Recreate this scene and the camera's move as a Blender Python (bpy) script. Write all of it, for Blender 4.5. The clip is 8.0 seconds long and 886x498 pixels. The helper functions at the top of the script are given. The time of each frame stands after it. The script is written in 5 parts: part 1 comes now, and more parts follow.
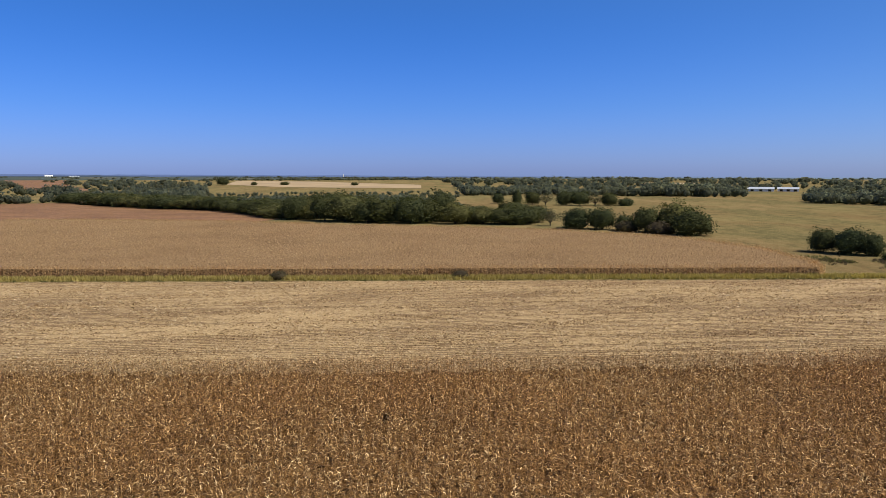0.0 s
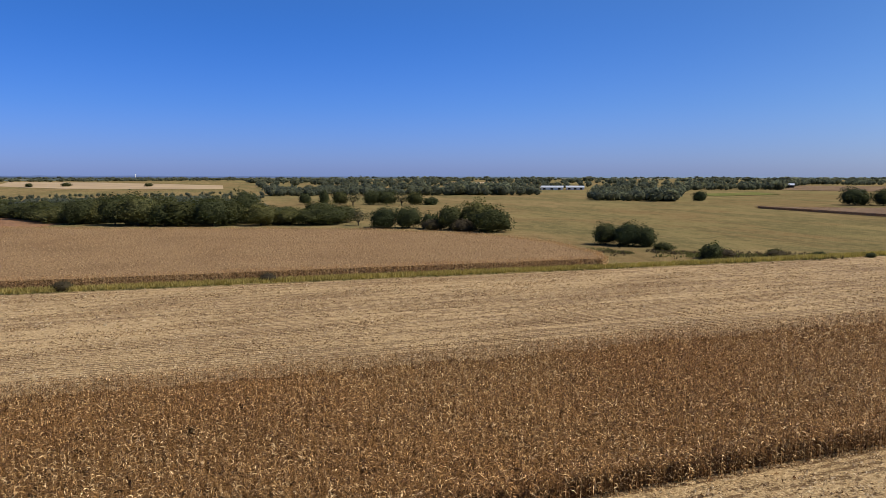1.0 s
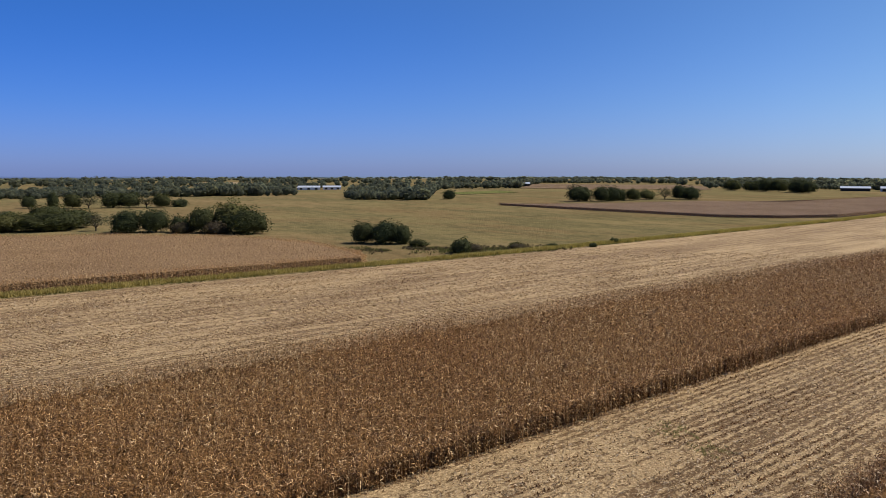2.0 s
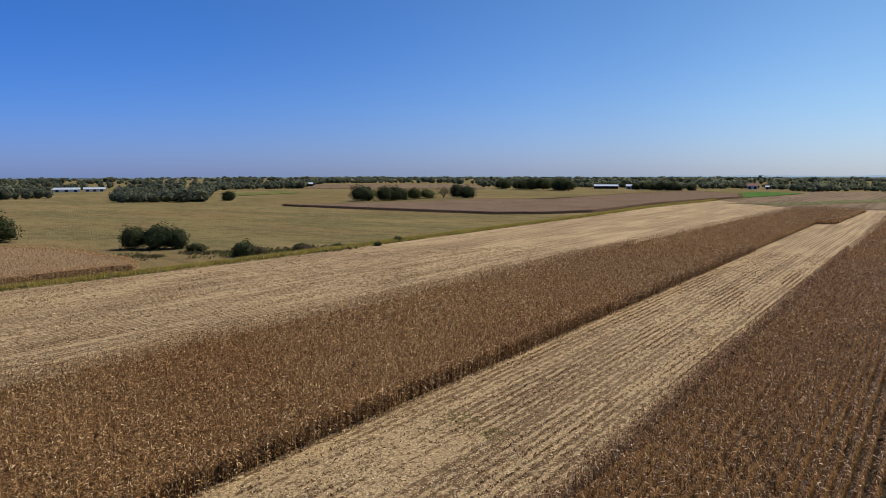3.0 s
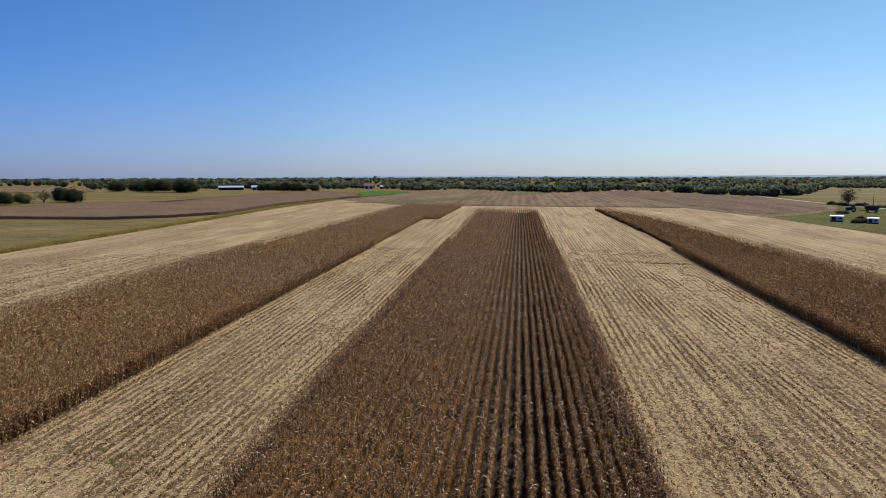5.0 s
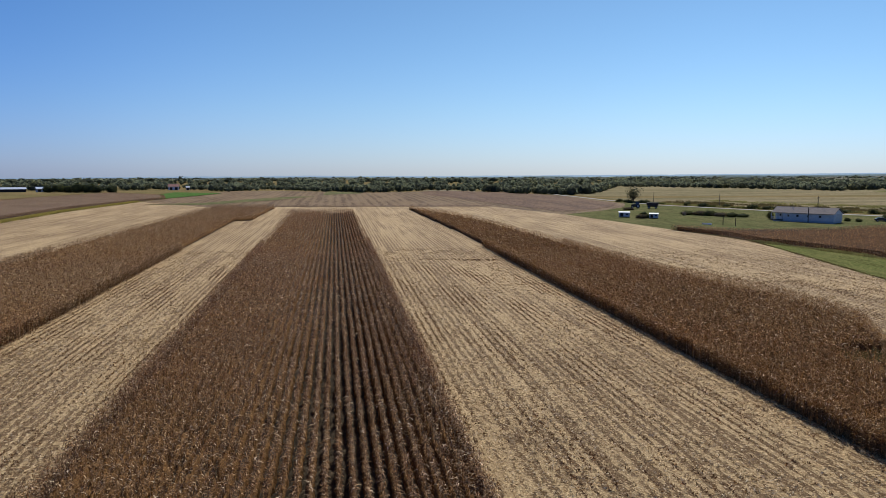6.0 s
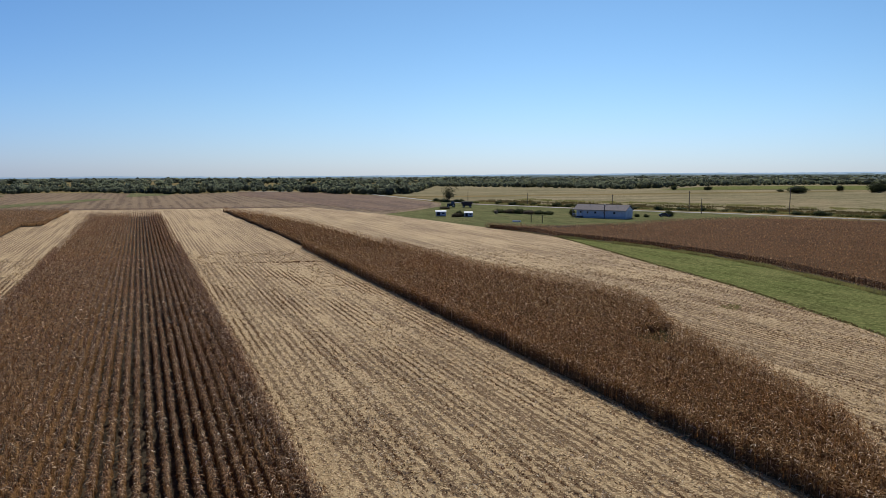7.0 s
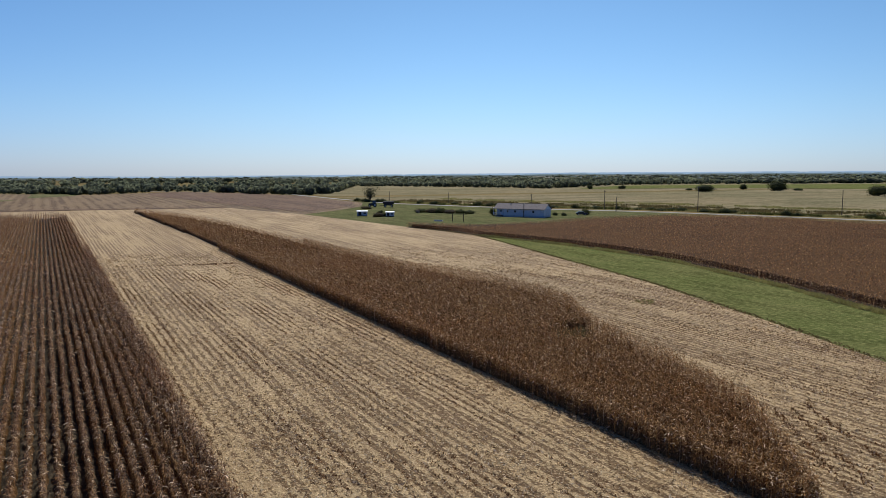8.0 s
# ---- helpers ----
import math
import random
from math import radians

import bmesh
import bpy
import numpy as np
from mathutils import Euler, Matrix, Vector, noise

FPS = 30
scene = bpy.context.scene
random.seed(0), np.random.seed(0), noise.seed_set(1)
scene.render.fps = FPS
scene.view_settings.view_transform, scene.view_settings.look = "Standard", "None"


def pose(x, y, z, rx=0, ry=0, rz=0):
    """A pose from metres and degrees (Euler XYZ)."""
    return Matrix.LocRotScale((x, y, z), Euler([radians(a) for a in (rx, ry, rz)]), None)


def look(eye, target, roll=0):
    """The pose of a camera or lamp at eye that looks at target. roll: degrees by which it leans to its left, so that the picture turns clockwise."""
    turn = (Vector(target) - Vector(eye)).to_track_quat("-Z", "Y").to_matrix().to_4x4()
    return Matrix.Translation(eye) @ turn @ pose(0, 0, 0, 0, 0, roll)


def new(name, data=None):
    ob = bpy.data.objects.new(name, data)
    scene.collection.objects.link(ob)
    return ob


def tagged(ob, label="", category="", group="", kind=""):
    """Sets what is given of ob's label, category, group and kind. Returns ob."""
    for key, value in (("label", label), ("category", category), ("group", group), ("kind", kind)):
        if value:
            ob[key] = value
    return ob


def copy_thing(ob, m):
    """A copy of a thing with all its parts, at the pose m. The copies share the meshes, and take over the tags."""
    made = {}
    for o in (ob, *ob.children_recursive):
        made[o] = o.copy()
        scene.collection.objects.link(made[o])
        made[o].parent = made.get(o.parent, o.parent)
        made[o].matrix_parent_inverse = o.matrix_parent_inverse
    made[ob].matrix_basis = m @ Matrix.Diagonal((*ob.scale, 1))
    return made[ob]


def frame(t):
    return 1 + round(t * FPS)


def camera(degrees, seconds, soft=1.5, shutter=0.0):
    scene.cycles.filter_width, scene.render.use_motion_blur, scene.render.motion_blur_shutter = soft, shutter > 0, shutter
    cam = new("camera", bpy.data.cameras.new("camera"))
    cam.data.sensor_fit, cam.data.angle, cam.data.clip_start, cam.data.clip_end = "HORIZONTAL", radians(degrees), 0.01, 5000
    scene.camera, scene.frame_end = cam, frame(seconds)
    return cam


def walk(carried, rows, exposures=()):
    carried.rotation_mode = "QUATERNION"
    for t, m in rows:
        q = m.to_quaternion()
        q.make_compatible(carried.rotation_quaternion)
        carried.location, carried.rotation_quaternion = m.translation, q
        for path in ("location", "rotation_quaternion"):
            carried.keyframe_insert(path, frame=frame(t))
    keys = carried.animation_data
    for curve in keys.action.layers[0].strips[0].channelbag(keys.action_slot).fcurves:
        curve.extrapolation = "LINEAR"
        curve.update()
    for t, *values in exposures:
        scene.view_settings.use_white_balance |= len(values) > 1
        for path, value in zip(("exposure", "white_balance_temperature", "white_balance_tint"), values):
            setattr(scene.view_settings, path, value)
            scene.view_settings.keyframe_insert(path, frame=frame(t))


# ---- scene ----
cam = camera(62.73, 8.0, soft=0.3)
PATH = [
    (0.0, 85.70, -6.18, -0.02), (0.5, 78.48, -6.18, -0.02), (1.0, 70.63, -6.18, -0.01), (1.5, 61.14, -6.18, -0.02),
    (2.0, 51.70, -6.18, -0.03), (3.5, 27.23, -6.17, 0.05), (4.0, 20.08, -6.16, 0.06), (4.5, 13.08, -6.13, 0.04),
    (6.0, -8.46, -6.08, -0.03), (6.5, -15.59, -6.07, -0.02), (7.0, -22.64, -6.05, -0.02), (7.5, -28.73, -6.05, -0.02),
    (8.0, -28.82, -6.08, 0.0)]
EYE = 18.3
walk(cam, [(t, pose(0, 0, EYE, 90 + pitch, roll, yaw)) for t, yaw, pitch, roll in PATH],
     [(0.0, 0.29, 6750, 9), (1.0, 0.18, 6600, 11), (2.0, 0.06, 6400, 13), (3.5, 0.0, 6250, 10), (4.5, -0.05, 6200, 10), (6.0, -0.09, 6050, 10), (8.0, -0.11, 5950, 10)])

# ---- sky and sun ----
SUN_AZ, SUN_EL = 27.0, 50.0          # degrees clockwise from +y, and above the horizon
PALE_AZ = 38.0                       # middle of the pale, hazy part of the sky
world = bpy.data.worlds.new("clear_sky")
scene.world = world
world.use_nodes = True
wn, wl = world.node_tree.nodes, world.node_tree.links
wn.clear()
sky = wn.new("ShaderNodeTexSky")
sky.sky_type = "NISHITA"
sky.sun_disc = False
sky.sun_elevation, sky.sun_rotation = radians(SUN_EL), radians(SUN_AZ)
sky.altitude, sky.air_density, sky.dust_density, sky.ozone_density = 300, 1.0, 0.3, 2.5
# the clear blue is deepest away from the sun, palest beneath it and at the skyline
way = wn.new("ShaderNodeTexCoord").outputs["Generated"]
sep = wn.new("ShaderNodeSeparateXYZ")
wl.new(way, sep.inputs[0])
toward = wn.new("ShaderNodeVectorMath")
toward.operation = "DOT_PRODUCT"
toward.inputs[1].default_value = (math.sin(radians(PALE_AZ)), math.cos(radians(PALE_AZ)), 0.0)
wl.new(way, toward.inputs[0])


def sky_ramp(value, lo, hi, *stops):
    span = wn.new("ShaderNodeMapRange")
    span.inputs[1].default_value, span.inputs[2].default_value = lo, hi
    wl.new(value, span.inputs[0])
    r = wn.new("ShaderNodeValToRGB")
    while len(r.color_ramp.elements) < len(stops):
        r.color_ramp.elements.new(0.5)
    for el_, (pos, col) in zip(r.color_ramp.elements, stops):
        el_.position, el_.color = pos, (*col, 1.0)
    r.color_ramp.interpolation = "B_SPLINE"
    wl.new(span.outputs[0], r.inputs[0])
    return r.outputs[0]


def sky_mix(mode, fac, a_, b_):
    x = wn.new("ShaderNodeMix")
    x.data_type, x.blend_type = "RGBA", mode
    for value, sock in ((fac, x.inputs[0]), (a_, x.inputs[6]), (b_, x.inputs[7])):
        if hasattr(value, "is_output"):
            wl.new(value, sock)
        else:
            sock.default_value = value
    return x.outputs[2]


away_tint = sky_ramp(sep.outputs["Z"], 0.0, 0.8, (0.0, (0.185, 0.264, 0.713)), (0.105, (0.144, 0.282, 0.681)), (0.30, (0.055, 0.262, 0.620)), (1.0, (0.370, 0.463, 0.574)))
near_tint = sky_ramp(sep.outputs["Z"], 0.0, 0.8, (0.0, (0.551, 0.662, 0.982)), (0.105, (0.650, 0.765, 0.875)), (0.30, (0.590, 0.755, 0.820)), (1.0, (0.611, 0.685, 0.722)))
side = sky_ramp(toward.outputs["Value"], -1.0, 1.0, *((at, (v, v, v)) for at, v in ((0.0, 0.0), (0.22, 0.0), (0.36, 0.04), (0.5, 0.13), (0.60, 0.23), (0.70, 0.38), (0.77, 0.52), (0.84, 0.72), (0.92, 0.92), (1.0, 1.0))))
lift = sky_ramp(toward.outputs["Value"], -1.0, 1.0, *((at, (v / 1.5, v / 1.5, v / 1.5)) for at, v in ((0.0, 1.25), (0.22, 1.34), (0.36, 1.38), (0.47, 1.29), (0.57, 1.18), (0.71, 1.10), (0.76, 1.03), (0.82, 1.03), (0.90, 0.93), (0.97, 0.98), (1.0, 1.06))))
tint = sky_mix("MULTIPLY", 1.0, sky_mix("MULTIPLY", 1.0, sky_mix("MIX", side, away_tint, near_tint), lift), (1.62, 1.62, 1.62, 1.0))
bg = wn.new("ShaderNodeBackground")
bg.inputs["Strength"].default_value = 0.112
out = wn.new("ShaderNodeOutputWorld")
wl.new(sky_mix("MULTIPLY", 1.0, sky.outputs[0], tint), bg.inputs[0])
wl.new(bg.outputs[0], out.inputs[0])
sun = new("sun", bpy.data.lights.new("sun", "SUN"))
sun.data.energy, sun.data.angle, sun.data.color = 4.9, radians(0.53), (1.0, 0.93, 0.81)
a, e = radians(SUN_AZ), radians(SUN_EL)
sun.matrix_world = look(Vector((math.sin(a) * math.cos(e), math.cos(a) * math.cos(e), math.sin(e))) * 300, (0, 0, 0))


# ---- materials ----
class Mat:
    """A small wrapper round one node material."""
    def __init__(self, name, rough=0.9, spec=0.2):
        self.m = bpy.data.materials.new(name)
        self.m.use_nodes = True
        self.n, self.l = self.m.node_tree.nodes, self.m.node_tree.links
        self.b = self.n["Principled BSDF"]
        self.b.inputs["Roughness"].default_value = rough
        self.b.inputs["Specular IOR Level"].default_value = spec
        self.co = self.n.new("ShaderNodeNewGeometry").outputs["Position"]

    def put(self, value, socket):
        if hasattr(value, "is_output"):
            self.l.new(value, socket)
        else:
            socket.default_value = value

    def scaled(self, sx, sy, sz=1.0, rot=0.0):
        mp = self.n.new("ShaderNodeMapping")
        mp.inputs["Rotation"].default_value = (0, 0, radians(rot))
        mp.inputs["Scale"].default_value = (sx, sy, sz)
        self.l.new(self.co, mp.inputs["Vector"])
        return mp.outputs[0]

    def noise(self, scale, detail=4.0, vector=None, rough=0.55, distort=0.0):
        t = self.n.new("ShaderNodeTexNoise")
        t.inputs["Scale"].default_value, t.inputs["Detail"].default_value = scale, detail
        t.inputs["Roughness"].default_value, t.inputs["Distortion"].default_value = rough, distort
        self.l.new(vector or self.co, t.inputs["Vector"])
        return t.outputs["Fac"]

    def ramp(self, fac, *stops):
        r = self.n.new("ShaderNodeValToRGB")
        el = r.color_ramp.elements
        while len(el) < len(stops):
            el.new(0.5)
        for e_, (pos, col) in zip(el, stops):
            e_.position = pos
            e_.color = (*col, 1.0) if not isinstance(col, float) else (col, col, col, 1.0)
        self.l.new(fac, r.inputs[0])
        return r.outputs[0]

    def mix(self, fac, a_, b_, mode="MIX"):
        x = self.n.new("ShaderNodeMix")
        x.data_type, x.blend_type = "RGBA", mode
        for value, sock in ((fac, x.inputs[0]), (a_, x.inputs[6]), (b_, x.inputs[7])):
            self.put((*value, 1.0) if isinstance(value, tuple) and len(value) == 3 else value, sock)
        return x.outputs[2]

    def math(self, op, a_, b_=0.0):
        x = self.n.new("ShaderNodeMath")
        x.operation = op
        self.put(a_, x.inputs[0])
        self.put(b_, x.inputs[1])
        return x.outputs[0]

    def island(self):
        return self.n.new("ShaderNodeNewGeometry").outputs["Random Per Island"]

    def each(self):
        return self.n.new("ShaderNodeObjectInfo").outputs["Random"]

    def bump(self, height, strength=0.4, distance=0.1):
        x = self.n.new("ShaderNodeBump")
        x.inputs["Strength"].default_value, x.inputs["Distance"].default_value = strength, distance
        self.l.new(height, x.inputs["Height"])
        self.l.new(x.outputs[0], self.b.inputs["Normal"])

    def color(self, c):
        self.put((*c, 1.0) if isinstance(c, tuple) else c, self.b.inputs["Base Color"])
        return self.m


def plain(name, col, rough=0.7, spec=0.3, wear=0.25, scale=3.0, metal=0.0):
    """Paint, metal or wood of one colour with stains at two scales."""
    k = Mat(name, rough, spec)
    k.b.inputs["Metallic"].default_value = metal
    dark = tuple(c * (1 - wear) for c in col)
    c = k.mix(k.ramp(k.noise(scale, 5), (0.35, 0.0), (0.7, 1.0)), dark, col)
    c = k.mix(k.math("MULTIPLY", k.noise(scale * 9, 3), 0.3), c, tuple(x_ * 0.75 for x_ in col))
    return k.color(c)


def pasture_material(name, tones, shade, pale, warm):
    """Rank dry grass in long soft drifts."""
    k = Mat(name, 1.0, 0.0)
    c = k.ramp(k.noise(0.010, 4, k.scaled(0.6, 1.0)), *zip((0.30, 0.47, 0.60, 0.75), tones))
    c = k.mix(k.ramp(k.noise(0.018, 4, k.scaled(0.6, 1.2, 1, 50), 0.6), (0.47, 0.0), (0.56, 0.85)), c, warm)
    c = k.mix(k.ramp(k.noise(0.035, 6, k.scaled(0.35, 1.3, 1, 28), 0.65), (0.46, 0.0), (0.58, 0.85)), c, shade)
    c = k.mix(k.ramp(k.noise(0.5, 6, k.scaled(0.7, 1.2, 1, 28), 0.65), (0.45, 0.0), (0.68, 0.75)), c, pale)
    c = k.mix(k.ramp(k.noise(0.16, 6, k.scaled(0.6, 1.4, 1, 28), 0.7), (0.50, 0.0), (0.66, 0.7)), c, tuple(v * 0.72 for v in shade))
    c = k.mix(k.ramp(k.noise(1.6, 5, None, 0.7), (0.52, 0.0), (0.66, 0.6)), c, tuple(v * 0.6 for v in shade))
    k.bump(k.noise(1.8, 6), 1.0, 0.6)
    return k.color(c)


def lawn_material(name, base, dry, mown=0.0):
    k = Mat(name, 1.0, 0.0)
    c = k.mix(k.ramp(k.noise(0.07, 6), (0.40, 0.0), (0.66, 1.0)), base, dry)
    c = k.mix(k.ramp(k.noise(0.45, 6, k.scaled(1.0, 0.22, 1, 14)), (0.44, 0.0), (0.66, 0.8)), c, tuple(v * 0.55 for v in base))
    c = k.mix(k.ramp(k.noise(2.2, 6, k.scaled(1.0, 0.5, 1, 14)), (0.47, 0.0), (0.66, 0.75)), c, tuple(v * 1.5 for v in dry))
    c = k.mix(k.ramp(k.noise(3.0, 5), (0.50, 0.0), (0.68, 0.8)), c, tuple(v * 0.5 for v in base))
    k.bump(k.noise(3.5, 6), 1.0, 0.35)
    return k.color(c)


def stubble_material(name, pale, tan, dark, rows=0.76, dull=0.5, grain=1.0, swath=2.28, spec=0.05):
    """Cut maize: pale litter over broken stumps that show along the cut rows, which run along y, clearer in some patches than in others."""
    k = Mat(name, 0.7, spec)
    split = k.n.new("ShaderNodeSeparateXYZ")
    k.l.new(k.co, split.inputs[0])
    wander = k.math("MULTIPLY", k.math("SUBTRACT", k.noise(0.5 / rows * 0.76, 3, k.scaled(0.5, 1.0)), 0.5), 0.55 * rows)
    x = k.math("ADD", split.outputs["X"], wander)
    row = k.math("COSINE", k.math("MULTIPLY", x, 2 * math.pi / rows))
    drift = k.math("COSINE", k.math("ADD", k.math("MULTIPLY", x, 2 * math.pi / swath), k.math("MULTIPLY", k.noise(0.02, 2), 9.0)))
    lane = k.noise(0.6 / rows, 3, k.scaled(1.0, 0.04), 0.5)
    clods = k.noise(2.6 * grain, 4, k.scaled(1.0, 0.45), 0.6)
    litter = k.noise(5.0 * grain, 6, k.scaled(1.0, 0.7), 0.75)
    patch = k.noise(0.09, 5, k.scaled(1.0, 0.35), 0.6)
    c = k.mix(k.ramp(litter, (0.45, 0.0), (0.55, 1.0)), tan, pale)
    c = k.mix(k.ramp(k.noise(0.045, 4, k.scaled(1.0, 0.5)), (0.50, 0.0), (0.70, dull)), c, tan)
    shown = k.ramp(patch, (0.36, 0.25), (0.62, 1.0))
    v = k.math("ADD", k.math("MULTIPLY", k.math("MULTIPLY", row, shown), 0.24), k.math("MULTIPLY", drift, 0.07))
    for f, w in ((lane, 0.95), (clods, 1.5), (patch, 1.0)):
        v = k.math("ADD", v, k.math("MULTIPLY", k.math("SUBTRACT", f, 0.5), w))
    bare = k.ramp(k.math("ADD", v, 0.5), (0.50, 0.0), (0.58, 0.85))
    c = k.mix(bare, c, dark)
    c = k.mix(k.ramp(k.noise(6.5 * grain, 4, k.scaled(1.0, 0.6)), (0.55, 0.0), (0.64, 0.7)), c, dark)
    c = k.mix(k.ramp(k.noise(7.0 * grain, 4, k.scaled(0.9, 1.0, 1, 40)), (0.56, 0.0), (0.64, 0.8)), c, tuple(min(0.85, 1.35 * p_ + 0.04) for p_ in pale))
    k.bump(k.math("ADD", k.math("MULTIPLY", litter, 0.7), k.math("SUBTRACT", clods, k.math("MULTIPLY", bare, 0.4))), 1.0, 0.30)
    return k.color(c)


def soil_material():
    k = Mat("maize_field_soil", 0.95, 0.1)
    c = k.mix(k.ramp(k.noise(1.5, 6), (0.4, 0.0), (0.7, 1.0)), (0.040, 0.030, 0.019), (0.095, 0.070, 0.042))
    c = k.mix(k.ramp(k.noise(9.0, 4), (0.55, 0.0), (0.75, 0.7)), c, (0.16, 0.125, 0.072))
    k.bump(k.noise(5.0, 5), 0.7, 0.1)
    return k.color(c)


def maize_material(name, tones, patch, rough=0.55, spec=0.04, glow=0.11, through_tint=(1.1, 0.64, 0.27), bunch=5.0, vary=0.5):
    """Dry maize leaves: every leaf its own tone, bunches lightened and darkened to put clumped light and shade into the
    colour, redder patches over the field; light passes through the thin leaves.
    """
    k = Mat(name, rough, spec)
    c = k.ramp(k.island(), *tones)
    # clumped light and shade among the leaves, put into the colour
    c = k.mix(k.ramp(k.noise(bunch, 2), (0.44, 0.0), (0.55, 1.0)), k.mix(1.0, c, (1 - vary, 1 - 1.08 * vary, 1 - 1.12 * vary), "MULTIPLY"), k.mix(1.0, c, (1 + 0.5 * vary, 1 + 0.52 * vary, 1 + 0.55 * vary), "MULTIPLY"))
    c = k.mix(k.ramp(k.noise(0.045, 4), (0.42, 0.0), (0.66, 0.65)), c, k.mix(0.75, c, patch, "MULTIPLY"))
    c = k.mix(k.ramp(k.noise(6.0, 3), (0.45, 0.0), (0.7, 0.35)), c, (0.09, 0.046, 0.018))
    k.color(c)
    thin = k.n.new("ShaderNodeBsdfTranslucent")
    k.l.new(k.mix(1.0, c, through_tint, "MULTIPLY"), thin.inputs["Color"])
    both = k.n.new("ShaderNodeMixShader")
    both.inputs[0].default_value = glow
    k.l.new(k.b.outputs[0], both.inputs[1])
    k.l.new(thin.outputs[0], both.inputs[2])
    k.l.new(both.outputs[0], k.n["Material Output"].inputs["Surface"])
    return k.m


def canopy_material(name, dark, pale, fine=3.2, depth=0.9):
    k = Mat(name, 0.9, 0.02)
    c = k.mix(k.ramp(k.noise(fine, 5, None, 0.7), (0.40, 0.0), (0.60, 1.0)), dark, pale)
    c = k.mix(k.ramp(k.noise(0.05, 4), (0.45, 0.0), (0.68, 0.5)), c, dark)
    k.bump(k.noise(fine * 0.7, 5), 1.0, depth)
    return k.color(c)


def foliage_material(name, dark, mid, pale, glow=0.42, through_gain=1.7, blue=0.55):
    k = Mat(name, 0.8, 0.06)
    c = k.ramp(k.island(), (0.0, dark), (0.5, mid), (1.0, pale))
    c = k.mix(k.ramp(k.noise(0.35, 3), (0.38, 0.0), (0.65, 0.6)), c, dark)
    c = k.mix(k.ramp(k.each(), (0.0, 0.0), (1.0, 0.45)), c, k.mix(0.6, mid, (0.10, 0.085, 0.022)))
    k.color(c)
    thin = k.n.new("ShaderNodeBsdfTranslucent")
    k.l.new(k.mix(1.0, c, (through_gain, through_gain, blue * through_gain), "MULTIPLY"), thin.inputs["Color"])
    both = k.n.new("ShaderNodeMixShader")
    both.inputs[0].default_value = glow
    k.l.new(k.b.outputs[0], both.inputs[1])
    k.l.new(thin.outputs[0], both.inputs[2])
    k.l.new(both.outputs[0], k.n["Material Output"].inputs["Surface"])
    return k.m


M_PASTURE = pasture_material("dry_pasture", ((0.188, 0.152, 0.066), (0.232, 0.178, 0.078), (0.262, 0.180, 0.086), (0.188, 0.158, 0.068)), (0.138, 0.120, 0.053), (0.25, 0.190, 0.092), (0.195, 0.130, 0.060))
M_MEADOW = pasture_material("olive_meadow", ((0.205, 0.178, 0.094), (0.262, 0.216, 0.120), (0.320, 0.250, 0.152), (0.205, 0.185, 0.092)), (0.150, 0.135, 0.070), (0.35, 0.295, 0.180), (0.265, 0.205, 0.112))
M_LAWN = lawn_material("mown_lawn", (0.108, 0.120, 0.048), (0.17, 0.152, 0.070))
M_WATERWAY = lawn_material("grass_waterway", (0.122, 0.136, 0.042), (0.175, 0.168, 0.062))
M_VERGE = lawn_material("rank_verge", (0.12, 0.105, 0.045), (0.30, 0.22, 0.10))
M_GREEN = lawn_material("young_crop", (0.075, 0.15, 0.035), (0.10, 0.16, 0.05))
M_STUBBLE = stubble_material("maize_stubble", (0.555, 0.400, 0.208), (0.375, 0.250, 0.122), (0.150, 0.086, 0.040), 0.76)
M_FALLOW = stubble_material("far_stubble", (0.235, 0.160, 0.086), (0.17, 0.110, 0.056), (0.095, 0.058, 0.030), 4.56, 0.6, 0.3, 18.0, 0.03)
M_BROWN = stubble_material("bean_stubble", (0.27, 0.15, 0.075), (0.21, 0.11, 0.055), (0.13, 0.068, 0.036), 3.04, 0.4, 0.3, 27.0)
M_NORTH_BROWN = stubble_material("worked_stubble", (0.185, 0.112, 0.062), (0.130, 0.076, 0.042), (0.080, 0.046, 0.027), 3.04, 0.6, 0.3, 18.0, 0.03)
M_STRIP = lawn_material("pale_grass_strip", (0.135, 0.140, 0.065), (0.20, 0.175, 0.09))
M_TAN = plain("ripe_grain", (0.43, 0.315, 0.185), 0.9, 0.1, 0.3, 0.02)
M_SOIL = soil_material()
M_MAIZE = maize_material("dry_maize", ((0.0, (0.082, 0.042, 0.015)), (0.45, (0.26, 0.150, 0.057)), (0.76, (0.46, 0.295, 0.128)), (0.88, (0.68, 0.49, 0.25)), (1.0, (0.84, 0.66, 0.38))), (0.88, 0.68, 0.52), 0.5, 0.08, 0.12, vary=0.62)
# same crop as M_MAIZE, backlit look partly in the colour; palest leaves paint sun glints
M_MAIZE_EAST = maize_material("backlit_dark_maize", ((0.0, (0.070, 0.034, 0.013)), (0.45, (0.215, 0.120, 0.046)), (0.80, (0.36, 0.226, 0.102)), (0.90, (0.58, 0.42, 0.23)), (1.0, (0.84, 0.70, 0.48))), (0.92, 0.68, 0.54), 0.45, 0.08, 0.26, (1.08, 0.64, 0.28), vary=0.6)
